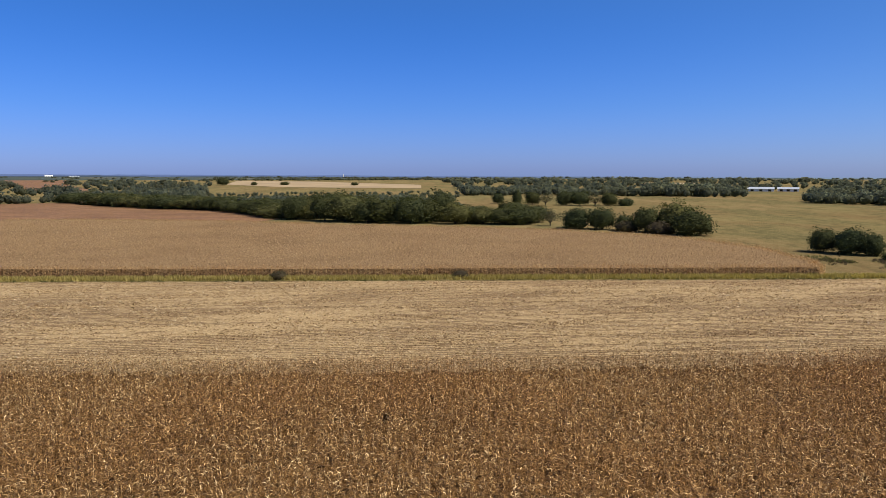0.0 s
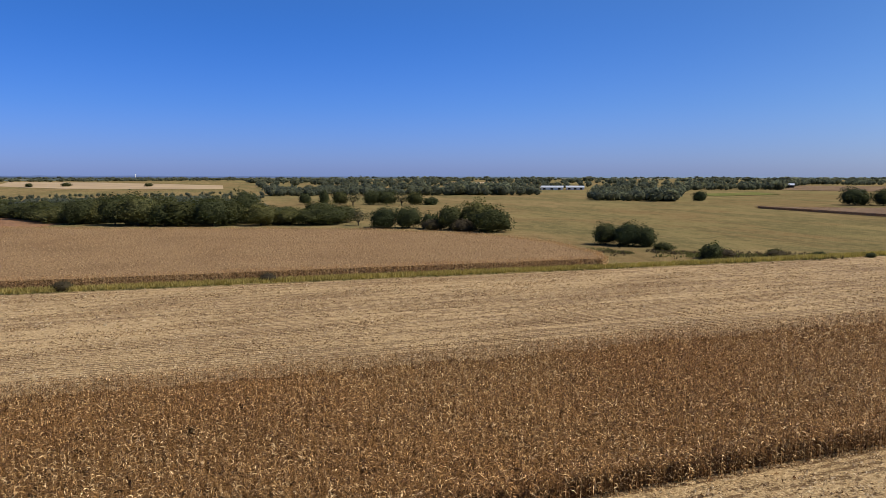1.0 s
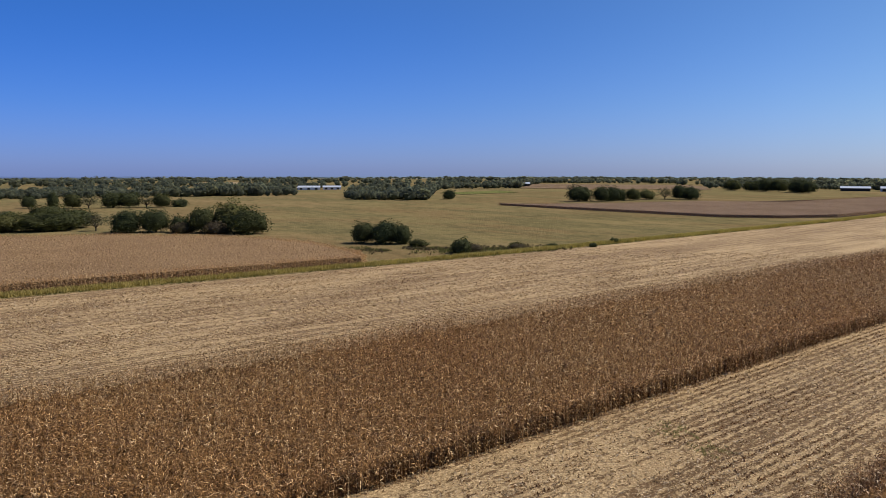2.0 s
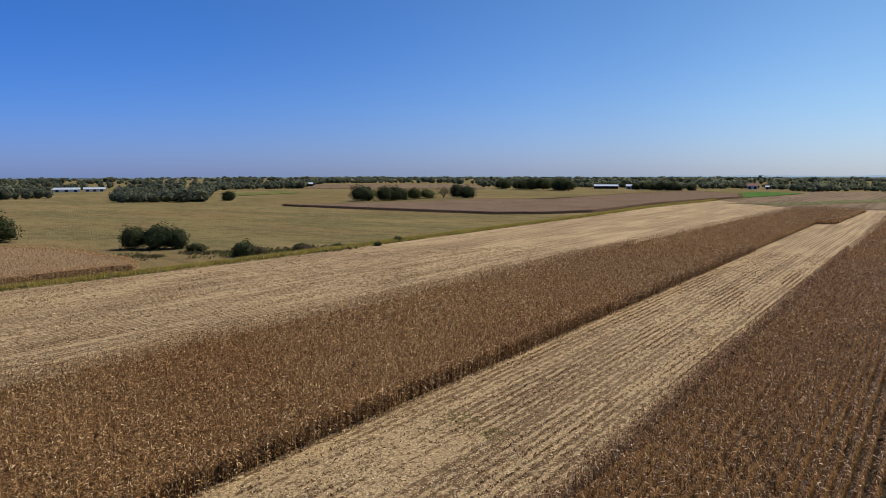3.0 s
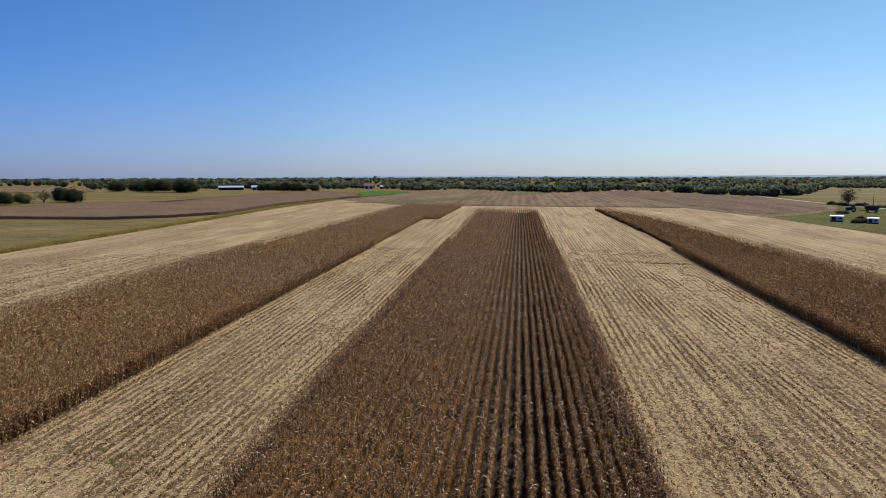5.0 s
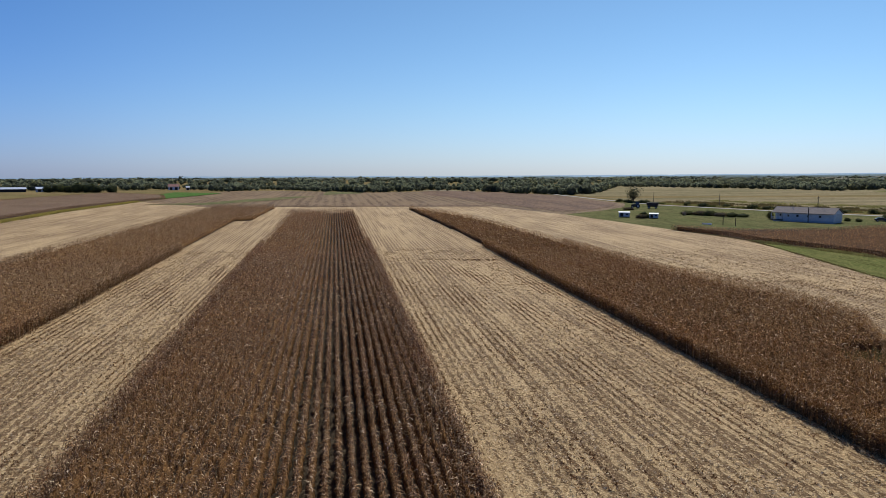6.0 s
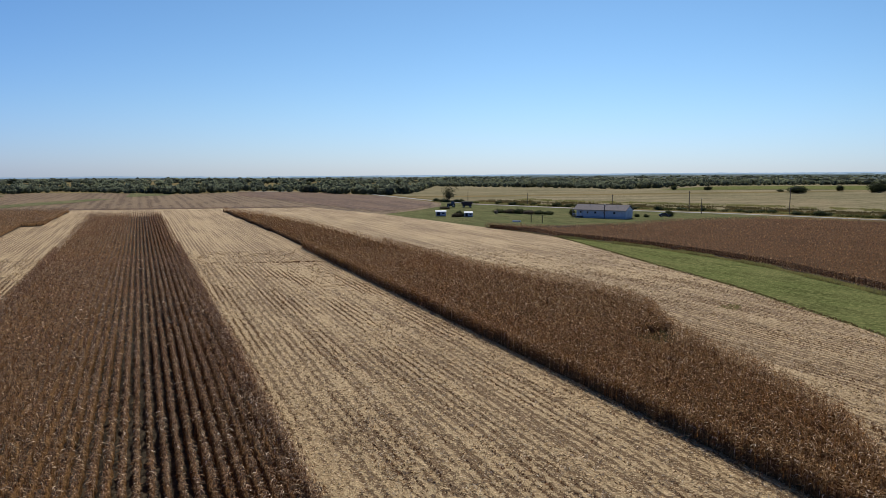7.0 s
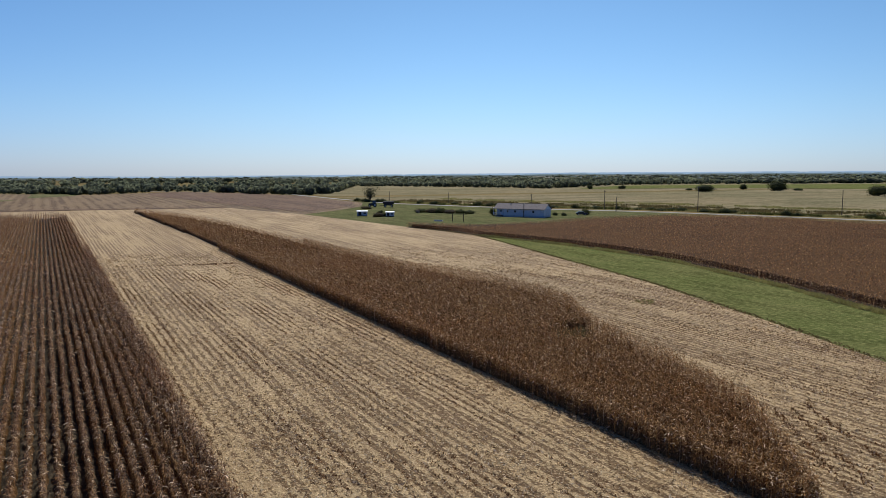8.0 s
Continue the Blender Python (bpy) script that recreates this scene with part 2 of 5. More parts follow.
# again partly a backlit tone, warmer; the pale stops paint small glints
M_MAIZE_POINT = maize_material("backlit_rusty_maize", ((0.0, (0.100, 0.054, 0.021)), (0.45, (0.262, 0.158, 0.065)), (0.82, (0.41, 0.270, 0.122)), (0.90, (0.54, 0.37, 0.17)), (0.93, (0.80, 0.64, 0.42)), (1.0, (0.92, 0.80, 0.58))), (0.92, 0.70, 0.54), 0.6, 0.04, 0.38, (1.05, 0.68, 0.32), vary=0.5)
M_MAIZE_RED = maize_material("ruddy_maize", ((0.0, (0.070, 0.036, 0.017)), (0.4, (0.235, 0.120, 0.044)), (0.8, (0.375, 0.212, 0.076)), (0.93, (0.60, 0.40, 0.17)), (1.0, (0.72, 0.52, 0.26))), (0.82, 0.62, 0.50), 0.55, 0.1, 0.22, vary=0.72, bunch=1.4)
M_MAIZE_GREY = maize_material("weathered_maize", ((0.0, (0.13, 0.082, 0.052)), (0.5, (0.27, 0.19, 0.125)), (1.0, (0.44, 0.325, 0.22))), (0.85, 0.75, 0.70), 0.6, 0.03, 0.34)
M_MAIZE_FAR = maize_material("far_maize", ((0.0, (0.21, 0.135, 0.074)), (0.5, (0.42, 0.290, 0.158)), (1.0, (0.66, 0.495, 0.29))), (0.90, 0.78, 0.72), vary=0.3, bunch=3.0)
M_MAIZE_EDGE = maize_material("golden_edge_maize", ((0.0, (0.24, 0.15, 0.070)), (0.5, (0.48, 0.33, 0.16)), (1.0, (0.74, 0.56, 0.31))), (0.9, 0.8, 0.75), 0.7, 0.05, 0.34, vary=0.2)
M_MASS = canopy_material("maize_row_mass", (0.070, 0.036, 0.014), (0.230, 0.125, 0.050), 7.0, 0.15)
M_CANOPY = canopy_material("maize_canopy", (0.18, 0.105, 0.052), (0.45, 0.30, 0.155))
M_CANOPY_GREY = canopy_material("weathered_canopy", (0.15, 0.098, 0.062), (0.33, 0.235, 0.155))
M_CANOPY_RED = canopy_material("ruddy_canopy", (0.066, 0.033, 0.014), (0.200, 0.108, 0.045))
M_LITTER = maize_material("maize_litter", ((0.0, (0.19, 0.120, 0.062)), (0.3, (0.41, 0.290, 0.155)), (0.65, (0.57, 0.43, 0.250)), (1.0, (0.80, 0.68, 0.48))), (0.95, 0.92, 0.90), 0.6, 0.07, 0.24, (1.0, 0.86, 0.62), 3.0, 0.35)
M_STUMP = maize_material("cut_stumps", ((0.0, (0.13, 0.070, 0.030)), (0.5, (0.24, 0.142, 0.064)), (0.8, (0.38, 0.25, 0.12)), (1.0, (0.62, 0.46, 0.25))), (0.9, 0.86, 0.82), 0.6, 0.2, 0.2)
M_LEAF = foliage_material("oak_leaves", (0.043, 0.052, 0.024), (0.062, 0.072, 0.034), (0.088, 0.096, 0.045), 0.36, 1.4)
M_LEAF_DARK = foliage_material("cedar_leaves", (0.031, 0.043, 0.021), (0.045, 0.058, 0.028), (0.065, 0.077, 0.036), 0.25, 1.2)
M_LEAF_TURNING = foliage_material("turning_leaves", (0.085, 0.088, 0.036), (0.118, 0.116, 0.047), (0.150, 0.142, 0.060), 0.3, 1.3)
M_BRUSH = foliage_material("grey_brush", (0.050, 0.040, 0.030), (0.085, 0.066, 0.050), (0.13, 0.105, 0.08))
M_THIN = foliage_material("thin_grey_leaves", (0.055, 0.056, 0.036), (0.085, 0.084, 0.054), (0.12, 0.115, 0.078), 0.3, 1.3)
M_BARK = plain("bark", (0.085, 0.066, 0.050), 0.95, 0.1, 0.4, 4.0)
M_ROAD = plain("gravel_road", (0.40, 0.375, 0.33), 0.95, 0.1, 0.15, 0.5)


# ---- land ----
def smooth(a_, b_, x):
    u = np.clip((x - a_) / (b_ - a_), 0, 1)
    return u * u * (3 - 2 * u)


SKY_AZ = [-180, -150, -59, -39, -29, -10, -8, 2, 20, 21, 22, 51, 52, 55, 86, 116, 150, 180]          # bearing of the skyline, degrees anticlockwise from +y
SKY_EL = [-0.3, -0.1, -0.03, -0.15, -0.25, -0.41, -0.42, -0.41, -0.5, -0.54, -0.53, -0.52, -0.52, -0.54, -0.52, -0.35, -0.3, -0.3]   # and its height in degrees


def land(x, y):
    """Height of the ground: a faint rise northward, falling or climbing to the far skyline."""
    x, y = np.asarray(x, float), np.asarray(y, float)
    near = 0.006 * np.clip(y, -150, 420)
    r = np.hypot(x, y) + 1e-6
    az = np.degrees(np.arctan2(-x, y))
    far = EYE + r * np.tan(np.radians(np.interp(az, SKY_AZ, SKY_EL) - 0.13))
    k = smooth(700, 2500, r)
    return near * (1 - k) + far * k


def mesh_from(name, verts, loops, starts, totals, mat, flat=True):
    me = bpy.data.meshes.new(name)
    me.vertices.add(len(verts))
    me.vertices.foreach_set("co", np.asarray(verts, np.float32).ravel())
    me.loops.add(len(loops))
    me.loops.foreach_set("vertex_index", np.asarray(loops, np.int32))
    me.polygons.add(len(starts))
    me.polygons.foreach_set("loop_start", np.asarray(starts, np.int32))
    me.polygons.foreach_set("loop_total", np.asarray(totals, np.int32))
    me.update(calc_edges=True)
    me.materials.append(mat)
    if not flat:
        me.shade_smooth()
    return me


def tri_mesh(name, verts, tris, mat):
    tris = np.asarray(tris, np.int32).reshape(-1, 3)
    n = len(tris)
    return mesh_from(name, verts, tris.ravel(), np.arange(n) * 3, np.full(n, 3), mat)


def quad_mesh(name, verts, quads, mat, flat=True):
    quads = np.asarray(quads, np.int32).reshape(-1, 4)
    n = len(quads)
    return mesh_from(name, verts, quads.ravel(), np.arange(n) * 4, np.full(n, 4), mat, flat)


def bm_mesh(name, bm, mat):
    me = bpy.data.meshes.new(name)
    bm.to_mesh(me)
    bm.free()
    me.materials.append(mat)
    return me


def part(name, bm, mat, parent, label=""):
    ob = new(name, bm_mesh(name, bm, mat))
    ob.parent = parent
    return tagged(ob, label)


def ground_sheet():
    n = 170
    u = np.linspace(-1, 1, n)
    c = 4950 * np.sign(u) * np.abs(u) ** 2.4
    gx, gy = np.meshgrid(c, c)
    v = np.stack([gx.ravel(), gy.ravel(), land(gx, gy).ravel()], 1)
    i = np.arange((n - 1) * (n - 1))
    i = i // (n - 1) * n + i % (n - 1)
    ob = new("ground", quad_mesh("ground", v, np.stack([i, i + 1, i + n + 1, i + n], 1), M_PASTURE, False))
    return tagged(ob, "rolling dry golden and olive grassland reaching the skyline", "ground", kind="structure")


def in_poly(poly, x, y):
    inside = np.zeros(np.shape(x), bool)
    for (x0, y0), (x1, y1) in zip(poly, poly[1:] + poly[:1]):
        if y0 != y1:
            inside ^= ((y0 > y) != (y1 > y)) & (x < (x1 - x0) * (y - y0) / (y1 - y0) + x0)
    return inside


def shrunk(poly, by):
    """The outline moved inward."""
    turn = sum(x0 * y1 - x1 * y0 for (x0, y0), (x1, y1) in zip(poly, poly[1:] + poly[:1]))
    s = 1 if turn > 0 else -1
    res = []
    for i_, (x, y) in enumerate(poly):
        (xa, ya), (xb, yb) = poly[i_ - 1], poly[(i_ + 1) % len(poly)]
        d = Vector((x - xa, y - ya)).normalized() + Vector((xb - x, yb - y)).normalized()
        d.normalize()
        res.append((x - d.y * by * s, y + d.x * by * s))
    return res


def field(name, poly, mat, lift, label, category, step=40.0):
    """A sheet laid on the land, cut along a grid so that it follows it."""
    bm = bmesh.new()
    f = bm.faces.new([bm.verts.new((x, y, 0)) for x, y in poly])
    bmesh.ops.triangulate(bm, faces=[f])
    for ax in (0, 1):
        vals = [p[ax] for p in poly]
        s = math.floor(min(vals) / step) * step + step
        while s < max(vals):
            co, no = [0, 0, 0], [0, 0, 0]
            co[ax], no[ax] = s, 1
            bmesh.ops.bisect_plane(bm, geom=bm.verts[:] + bm.edges[:] + bm.faces[:], plane_co=co, plane_no=no)
            s += step
    for v in bm.verts:
        v.co.z = float(land(v.co.x, v.co.y)) + lift
    bmesh.ops.recalc_face_normals(bm, faces=bm.faces)
    me = bpy.data.meshes.new(name)
    bm.to_mesh(me)
    bm.free()
    if me.polygons[0].normal.z < 0:
        me.flip_normals()
    me.materials.append(mat)
    return tagged(new(name, me), label, category, kind="structure")


ground_sheet()


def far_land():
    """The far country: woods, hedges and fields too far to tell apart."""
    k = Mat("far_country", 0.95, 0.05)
    # greens greyed and blued, so distance haze sits in the base colour
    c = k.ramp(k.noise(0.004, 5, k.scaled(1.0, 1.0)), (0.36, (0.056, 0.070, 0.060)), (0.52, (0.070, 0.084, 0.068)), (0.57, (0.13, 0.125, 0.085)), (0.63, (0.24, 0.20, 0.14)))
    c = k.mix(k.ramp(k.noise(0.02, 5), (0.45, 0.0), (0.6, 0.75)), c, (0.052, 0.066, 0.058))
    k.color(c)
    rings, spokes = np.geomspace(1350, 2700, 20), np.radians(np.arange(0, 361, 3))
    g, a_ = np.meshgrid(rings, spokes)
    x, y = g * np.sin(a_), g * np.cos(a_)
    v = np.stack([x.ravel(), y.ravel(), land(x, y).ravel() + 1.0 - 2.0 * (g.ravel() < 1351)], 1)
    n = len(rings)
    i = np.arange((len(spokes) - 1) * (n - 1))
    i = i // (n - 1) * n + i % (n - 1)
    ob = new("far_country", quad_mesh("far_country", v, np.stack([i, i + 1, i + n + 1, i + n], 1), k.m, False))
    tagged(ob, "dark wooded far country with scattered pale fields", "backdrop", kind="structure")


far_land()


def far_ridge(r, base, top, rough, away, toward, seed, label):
    """A low ridge that closes the view at distance r, with haze painted on as its own glow: its foot and crest in
    degrees about the skyline.
    """
    m = bpy.data.materials.new("painted_far_haze")
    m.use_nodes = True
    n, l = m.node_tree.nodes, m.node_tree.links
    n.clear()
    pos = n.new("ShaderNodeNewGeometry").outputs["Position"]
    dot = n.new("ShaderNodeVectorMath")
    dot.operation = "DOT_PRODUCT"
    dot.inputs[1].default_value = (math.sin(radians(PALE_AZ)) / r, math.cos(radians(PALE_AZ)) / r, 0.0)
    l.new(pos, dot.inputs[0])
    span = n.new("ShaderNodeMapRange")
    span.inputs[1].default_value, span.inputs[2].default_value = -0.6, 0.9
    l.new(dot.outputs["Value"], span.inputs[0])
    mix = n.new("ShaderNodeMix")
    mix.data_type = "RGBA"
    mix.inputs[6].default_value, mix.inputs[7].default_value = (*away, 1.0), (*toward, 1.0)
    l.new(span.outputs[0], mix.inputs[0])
    # unlit glow stands in for aerial haze, paler toward PALE_AZ
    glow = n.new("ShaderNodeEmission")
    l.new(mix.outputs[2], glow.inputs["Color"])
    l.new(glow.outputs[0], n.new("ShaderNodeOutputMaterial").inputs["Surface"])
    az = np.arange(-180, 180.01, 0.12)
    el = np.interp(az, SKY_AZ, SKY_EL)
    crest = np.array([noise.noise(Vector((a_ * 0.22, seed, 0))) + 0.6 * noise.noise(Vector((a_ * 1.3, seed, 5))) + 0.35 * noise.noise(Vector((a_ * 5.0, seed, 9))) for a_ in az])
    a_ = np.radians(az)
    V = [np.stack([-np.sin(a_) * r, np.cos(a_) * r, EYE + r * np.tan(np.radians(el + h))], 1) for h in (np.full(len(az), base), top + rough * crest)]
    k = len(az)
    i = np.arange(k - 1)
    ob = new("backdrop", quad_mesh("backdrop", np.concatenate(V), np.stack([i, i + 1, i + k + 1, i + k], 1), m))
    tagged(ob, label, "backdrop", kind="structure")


far_ridge(4700, -0.6, 0.07, 0.045, (0.115, 0.165, 0.33), (0.33, 0.44, 0.56), 1.0, "hills along the skyline, glowing with painted pale blue haze")
far_ridge(2600, -0.6, -0.03, 0.06, (0.070, 0.095, 0.135), (0.165, 0.215, 0.235), 7.0, "wooded rise before the far hills, glowing with painted grey green haze")
# outlines of the fields, in metres
FENCE = [(-130, -110), (-125, -64), (-121, -18), (-117, 29), (-112.5, 80), (-110, 120), (-109, 164), (-107, 253), (-108, 315), (-100, 399)]
EAST = [(89, 274), (95, 231), (98.5, 202), (103, 170), (99.5, 152), (91, 115), (85, 86), (76, 57), (69.5, 39), (60, 0), (48, -60), (44, -110)]
STUBBLE = FENCE + [(-60, 346), (73, 333)] + EAST
NORTH = [(-60, 346), (-100, 399), (-93, 476), (-85, 612), (-38, 604), (26, 552), (92, 590), (136, 536), (148, 457), (146, 400), (146, 352), (132, 320), (112, 296), (89, 274), (73, 333)]
LAWN = [(89, 274), (112, 296), (132, 320), (146, 352), (150, 372), (154, 335), (178, 288), (193, 260), (213, 235), (228, 214), (205, 192), (167, 195), (114, 184), (98.5, 202), (95, 231)]
WATERWAY = [(103, 170), (102, 165), (105.5, 156), (109, 137), (109.5, 118), (108, 101), (103.5, 84), (99.5, 70), (94, 56), (88, 30), (80, -20), (72, -110), (44, -110), (48, -60), (60, 0), (69.5, 39), (76, 57), (85, 86), (91, 115), (99.5, 152)]
MAIZE_WEST = [(-64.6, -38), (-62.8, -9), (-61.4, 15), (-60.6, 60), (-59.6, 110), (-57.6, 190), (-53.5, 290), (-52, 332), (-26, 332), (-27.6, 262), (-27.8, 254), (-33.2, 252), (-33.6, -38)]
MAIZE_MID = [(-15.9, -20), (-16.0, 70), (-16.5, 130), (-17, 292), (7.5, 292), (8.1, 60), (8.1, -20)]
MAIZE_EAST = [(33.7, 24), (33.6, 120), (34.0, 200), (31.6, 314), (44, 268), (49, 225), (52, 178), (53.6, 140), (55.2, 116), (58.4, 100), (60.4, 92), (60.6, 82), (59.4, 74), (53.0, 62), (50.4, 53.6), (48.6, 45.8), (46.8, 40), (44.8, 34.6), (41.4, 30), (37.8, 25.6), (35, 22.4)]
MAIZE_CREEK = [(-134, -110), (-129.5, -66), (-124.2, -18), (-120.1, 30), (-116, 73), (-124, 76.5), (-147, 78), (-165, 73.5), (-178, 65.5), (-197, 48), (-212, 22), (-231, -24), (-249, -54), (-261, -96), (-268, -135)]
MAIZE_ROAD = [(97.5, 201), (103, 182), (102.5, 165), (106, 156), (109.5, 137), (110.3, 118), (109, 101), (104.5, 84), (100.3, 70), (95, 56), (89, 30), (84, 5), (262, 5), (247, 60), (232, 130), (227, 162), (217, 178), (201, 193), (167, 195), (136, 186), (114, 184)]
MAIZE_NORTHWEST = [(-262, 240), (-198, 239), (-144, 240), (-126, 252), (-115, 273), (-114, 339), (-104, 400), (-96, 436), (-108, 486), (-156, 540), (-172, 445), (-176, 354), (-209, 333), (-226, 285), (-245, 252)]
BEANS = [(-268, -135), (-261, -96), (-249, -54), (-282, -41), (-322, -63), (-366, -98), (-381, -126), (-452, -183), (-425, -222), (-420, -300), (-290, -260)]

field("stubble_field", STUBBLE, M_STUBBLE, 0.04, "pale straw-coloured harvested maize stubble in straight rows", "field")
field("north_field", NORTH, M_FALLOW, 0.04, "pinkish tan harvested field beyond the standing maize", "field")
field("north_ploughland", [(68.5, 577), (92, 585), (132, 532), (144, 457), (142, 400), (142, 353), (128, 324), (109, 300), (92, 292), (78, 380), (61, 500)], M_NORTH_BROWN, 0.16, "reddish brown worked part of the north field", "field")
field("grass_strip", [(-92, 372), (-62, 362), (-34, 408), (-12, 466), (-24, 470), (-48, 425), (-66, 384)], M_STRIP, 0.16, "thin pale green grass strip across the north field", "grass")
field("grass_strip", [(-8, 494), (19, 527), (21, 556), (-6, 584)], M_STRIP, 0.16, "pale green grassy corner before the woods", "grass")
field("headland", [(-58, 348), (72, 335), (74, 341), (-56, 354)], M_NORTH_BROWN, 0.16, "worn brown headland across the row ends", "field")
field("lawn", LAWN, M_LAWN, 0.06, "mown green grass yard round the house", "lawn")
field("grass_waterway", WATERWAY, M_WATERWAY, 0.05, "green mown grass waterway between maize fields", "grass")
field("bean_field", BEANS, M_BROWN, 0.05, "reddish brown bare harvested field beside the woods", "field")
field("road", [(70, 612), (152, 546), (148.5, 470), (148.5, 400), (155, 336), (179, 289), (194.5, 260), (214.5, 236), (229, 213), (263, 140), (301, 60), (305, 62), (267, 142), (232.5, 215), (218, 239), (198, 263), (182.5, 291.5), (158.5, 337.5), (152, 400), (152, 470), (156, 548), (74, 615)], M_ROAD, 0.10, "pale gravel country road past the house", "road")
field("east_meadow", [(160, 400), (166, 353), (180, 322), (200, 288), (224, 259), (245, 228), (256, 200), (272, 168), (290, 130), (320, 60), (1000, 60), (1000, 500), (760, 860), (330, 860), (170, 560)], M_MEADOW, 0.05, "olive and straw coloured rough meadow beyond the road", "field", 80)
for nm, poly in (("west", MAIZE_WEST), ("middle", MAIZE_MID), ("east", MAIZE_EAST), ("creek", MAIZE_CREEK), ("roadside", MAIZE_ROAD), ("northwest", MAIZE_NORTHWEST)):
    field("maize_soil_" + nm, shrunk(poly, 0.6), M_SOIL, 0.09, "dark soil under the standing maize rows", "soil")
FAR_FIELDS = (
    ([(-1240, -250), (-1166, -122), (-889, 40), (-726, 33), (-822, -117), (-960, -209)], M_TAN, "pale tan far grain field between woods"),
    ([(-700, -330), (-640, -240), (-1000, -430), (-1500, -800), (-1700, -700), (-1200, -620)], M_BROWN, "dark reddish brown far field"),
    ([(-832, 298), (-786, 340), (-878, 380), (-930, 334)], M_TAN, "small tan stubble field amid far woods"),
    ([(-1230, 575), (-1174, 660), (-1445, 812), (-1511, 707)], M_TAN, "tan field on the far rise"),
    ([(-460, 447), (-330, 540), (-400, 640), (-451, 690), (-586, 594)], M_FALLOW, "pinkish grey harvested field beyond the pasture"),
    ([(-98, 432), (-87, 490), (-80, 545), (-119, 570), (-117, 496)], M_GREEN, "bright green young crop beside the maize"),
    ([(-378, 316), (-383, 374), (-424, 389), (-415, 326)], M_WATERWAY, "greener hollow in the dry pasture"),
    ([(415, 515), (550, 490), (668, 388), (900, 500), (700, 585), (560, 610)], M_WATERWAY, "olive green meadow before the far woods"),
)
for poly, mat, label in FAR_FIELDS:
    field("far_field", poly, mat, 0.25, label, "field", 80)
field("verge", FENCE[:-1] + [(x - 4.0, y) for x, y in reversed(FENCE[:-1])], M_VERGE, 0.07, "strip of rank yellow green grass along the fence line", "grass")


# ---- standing maize ----
def leaf_strip(rng, z0, length, width, yaw, rise, segs):
    """One dry leaf: a strip that arches out from the stalk, then hangs down to a point."""
    d = np.array([math.cos(yaw), math.sin(yaw), 0.0])
    s = np.array([-d[1], d[0], rng.uniform(-0.35, 0.35)])
    hang = rng.uniform(-1.4, -0.3)
    pts, p = [], np.array([0.0, 0.0, z0])
    for i_ in range(segs):
        u = (i_ + 0.5) / segs
        ang = rise + (hang - rise) * min(1.0, u * 1.35) ** 0.8
        p = p + (d * math.cos(ang) + np.array([0, 0, math.sin(ang)])) * length / segs
        pts.append(p)
    v = [np.array([0.0, 0.0, z0]) - s * width * 0.35, np.array([0.0, 0.0, z0]) + s * width * 0.35]
    f = []
    for i_, q in enumerate(pts[:-1]):
        s = s + rng.normal(0, 0.25, 3)
        v += [q - s * width * 0.5, q + s * width * 0.5]
        k = 2 * i_
        f += [(k, k + 1, k + 3), (k, k + 3, k + 2)]
    v.append(pts[-1])
    k = 2 * (segs - 1)
    f.append((k, k + 1, k + 2))
    return np.array(v), np.array(f)


def maize_plant(rng, leaves, segs, width, height, stalk=True, base=0.28, reach=1.0, every=2):
    """A ripe plant: stalk with a short tassel, and hanging leaves, of which every second or so is bent in more places."""
    V, T, n = [], [], 0

    def add(v, f):
        nonlocal n
        V.append(np.asarray(v, float)), T.append(np.asarray(f) + n)
        n += len(v)
    if stalk:
        a_ = rng.uniform(0, 3.14)
        d = np.array([math.cos(a_), math.sin(a_), 0]) * 0.018
        lean = np.array([rng.uniform(-0.12, 0.12), rng.uniform(-0.12, 0.12), height])
        add([-d, d, lean], [(0, 1, 2)])
        tip = lean + np.array([rng.normal(0, 0.10), rng.normal(0, 0.10), 0.16])
        add([lean - d * 0.8 - (0, 0, 0.1), lean + d * 0.8 - (0, 0, 0.1), tip], [(0, 1, 2)])
    yaw = rng.uniform(0, 6.28)
    for i_ in range(leaves):
        z0 = height * (base + (0.98 - base) * (i_ + rng.random()) / leaves)
        yaw += math.pi + rng.uniform(-0.9, 0.9)
        few = segs if i_ % every == 0 or (segs > 1 and stalk and z0 > 0.8 * height) else max(1, segs - 1)
        rise = rng.uniform(0.2, 1.1) if few > 1 else rng.uniform(-0.5, 0.4)
        add(*leaf_strip(rng, z0, rng.uniform(0.34, 0.66) * reach * (1.0 if few > 1 else 0.7), width * rng.uniform(0.7, 1.25), yaw, rise, few))
    return np.concatenate(V), np.concatenate(T)


def scatter(name, templates, x, y, z, yaw, scale, mat, rng, squash=None):
    """Join a copy of a random template at each place into one mesh."""
    V, T, n = [], [], 0
    which = rng.integers(0, len(templates), len(x))
    for k, (tv, tf) in enumerate(templates):
        m = which == k
        if not m.any():
            continue
        c, s, sc = np.cos(yaw[m])[:, None], np.sin(yaw[m])[:, None], scale[m][:, None]
        hz = sc if squash is None else squash[m][:, None]
        vx = (tv[:, 0] * c - tv[:, 1] * s) * sc + x[m][:, None]
        vy = (tv[:, 0] * s + tv[:, 1] * c) * sc + y[m][:, None]
        vz = tv[:, 2] * hz + z[m][:, None]
        V.append(np.stack([vx, vy, vz], 2).reshape(-1, 3))
        T.append((tf[None] + (np.arange(m.sum()) * len(tv))[:, None, None]).reshape(-1, 3) + n)
        n += m.sum() * len(tv)
    return new(name, tri_mesh(name, np.concatenate(V), np.concatenate(T), mat))


rng = np.random.default_rng(7)
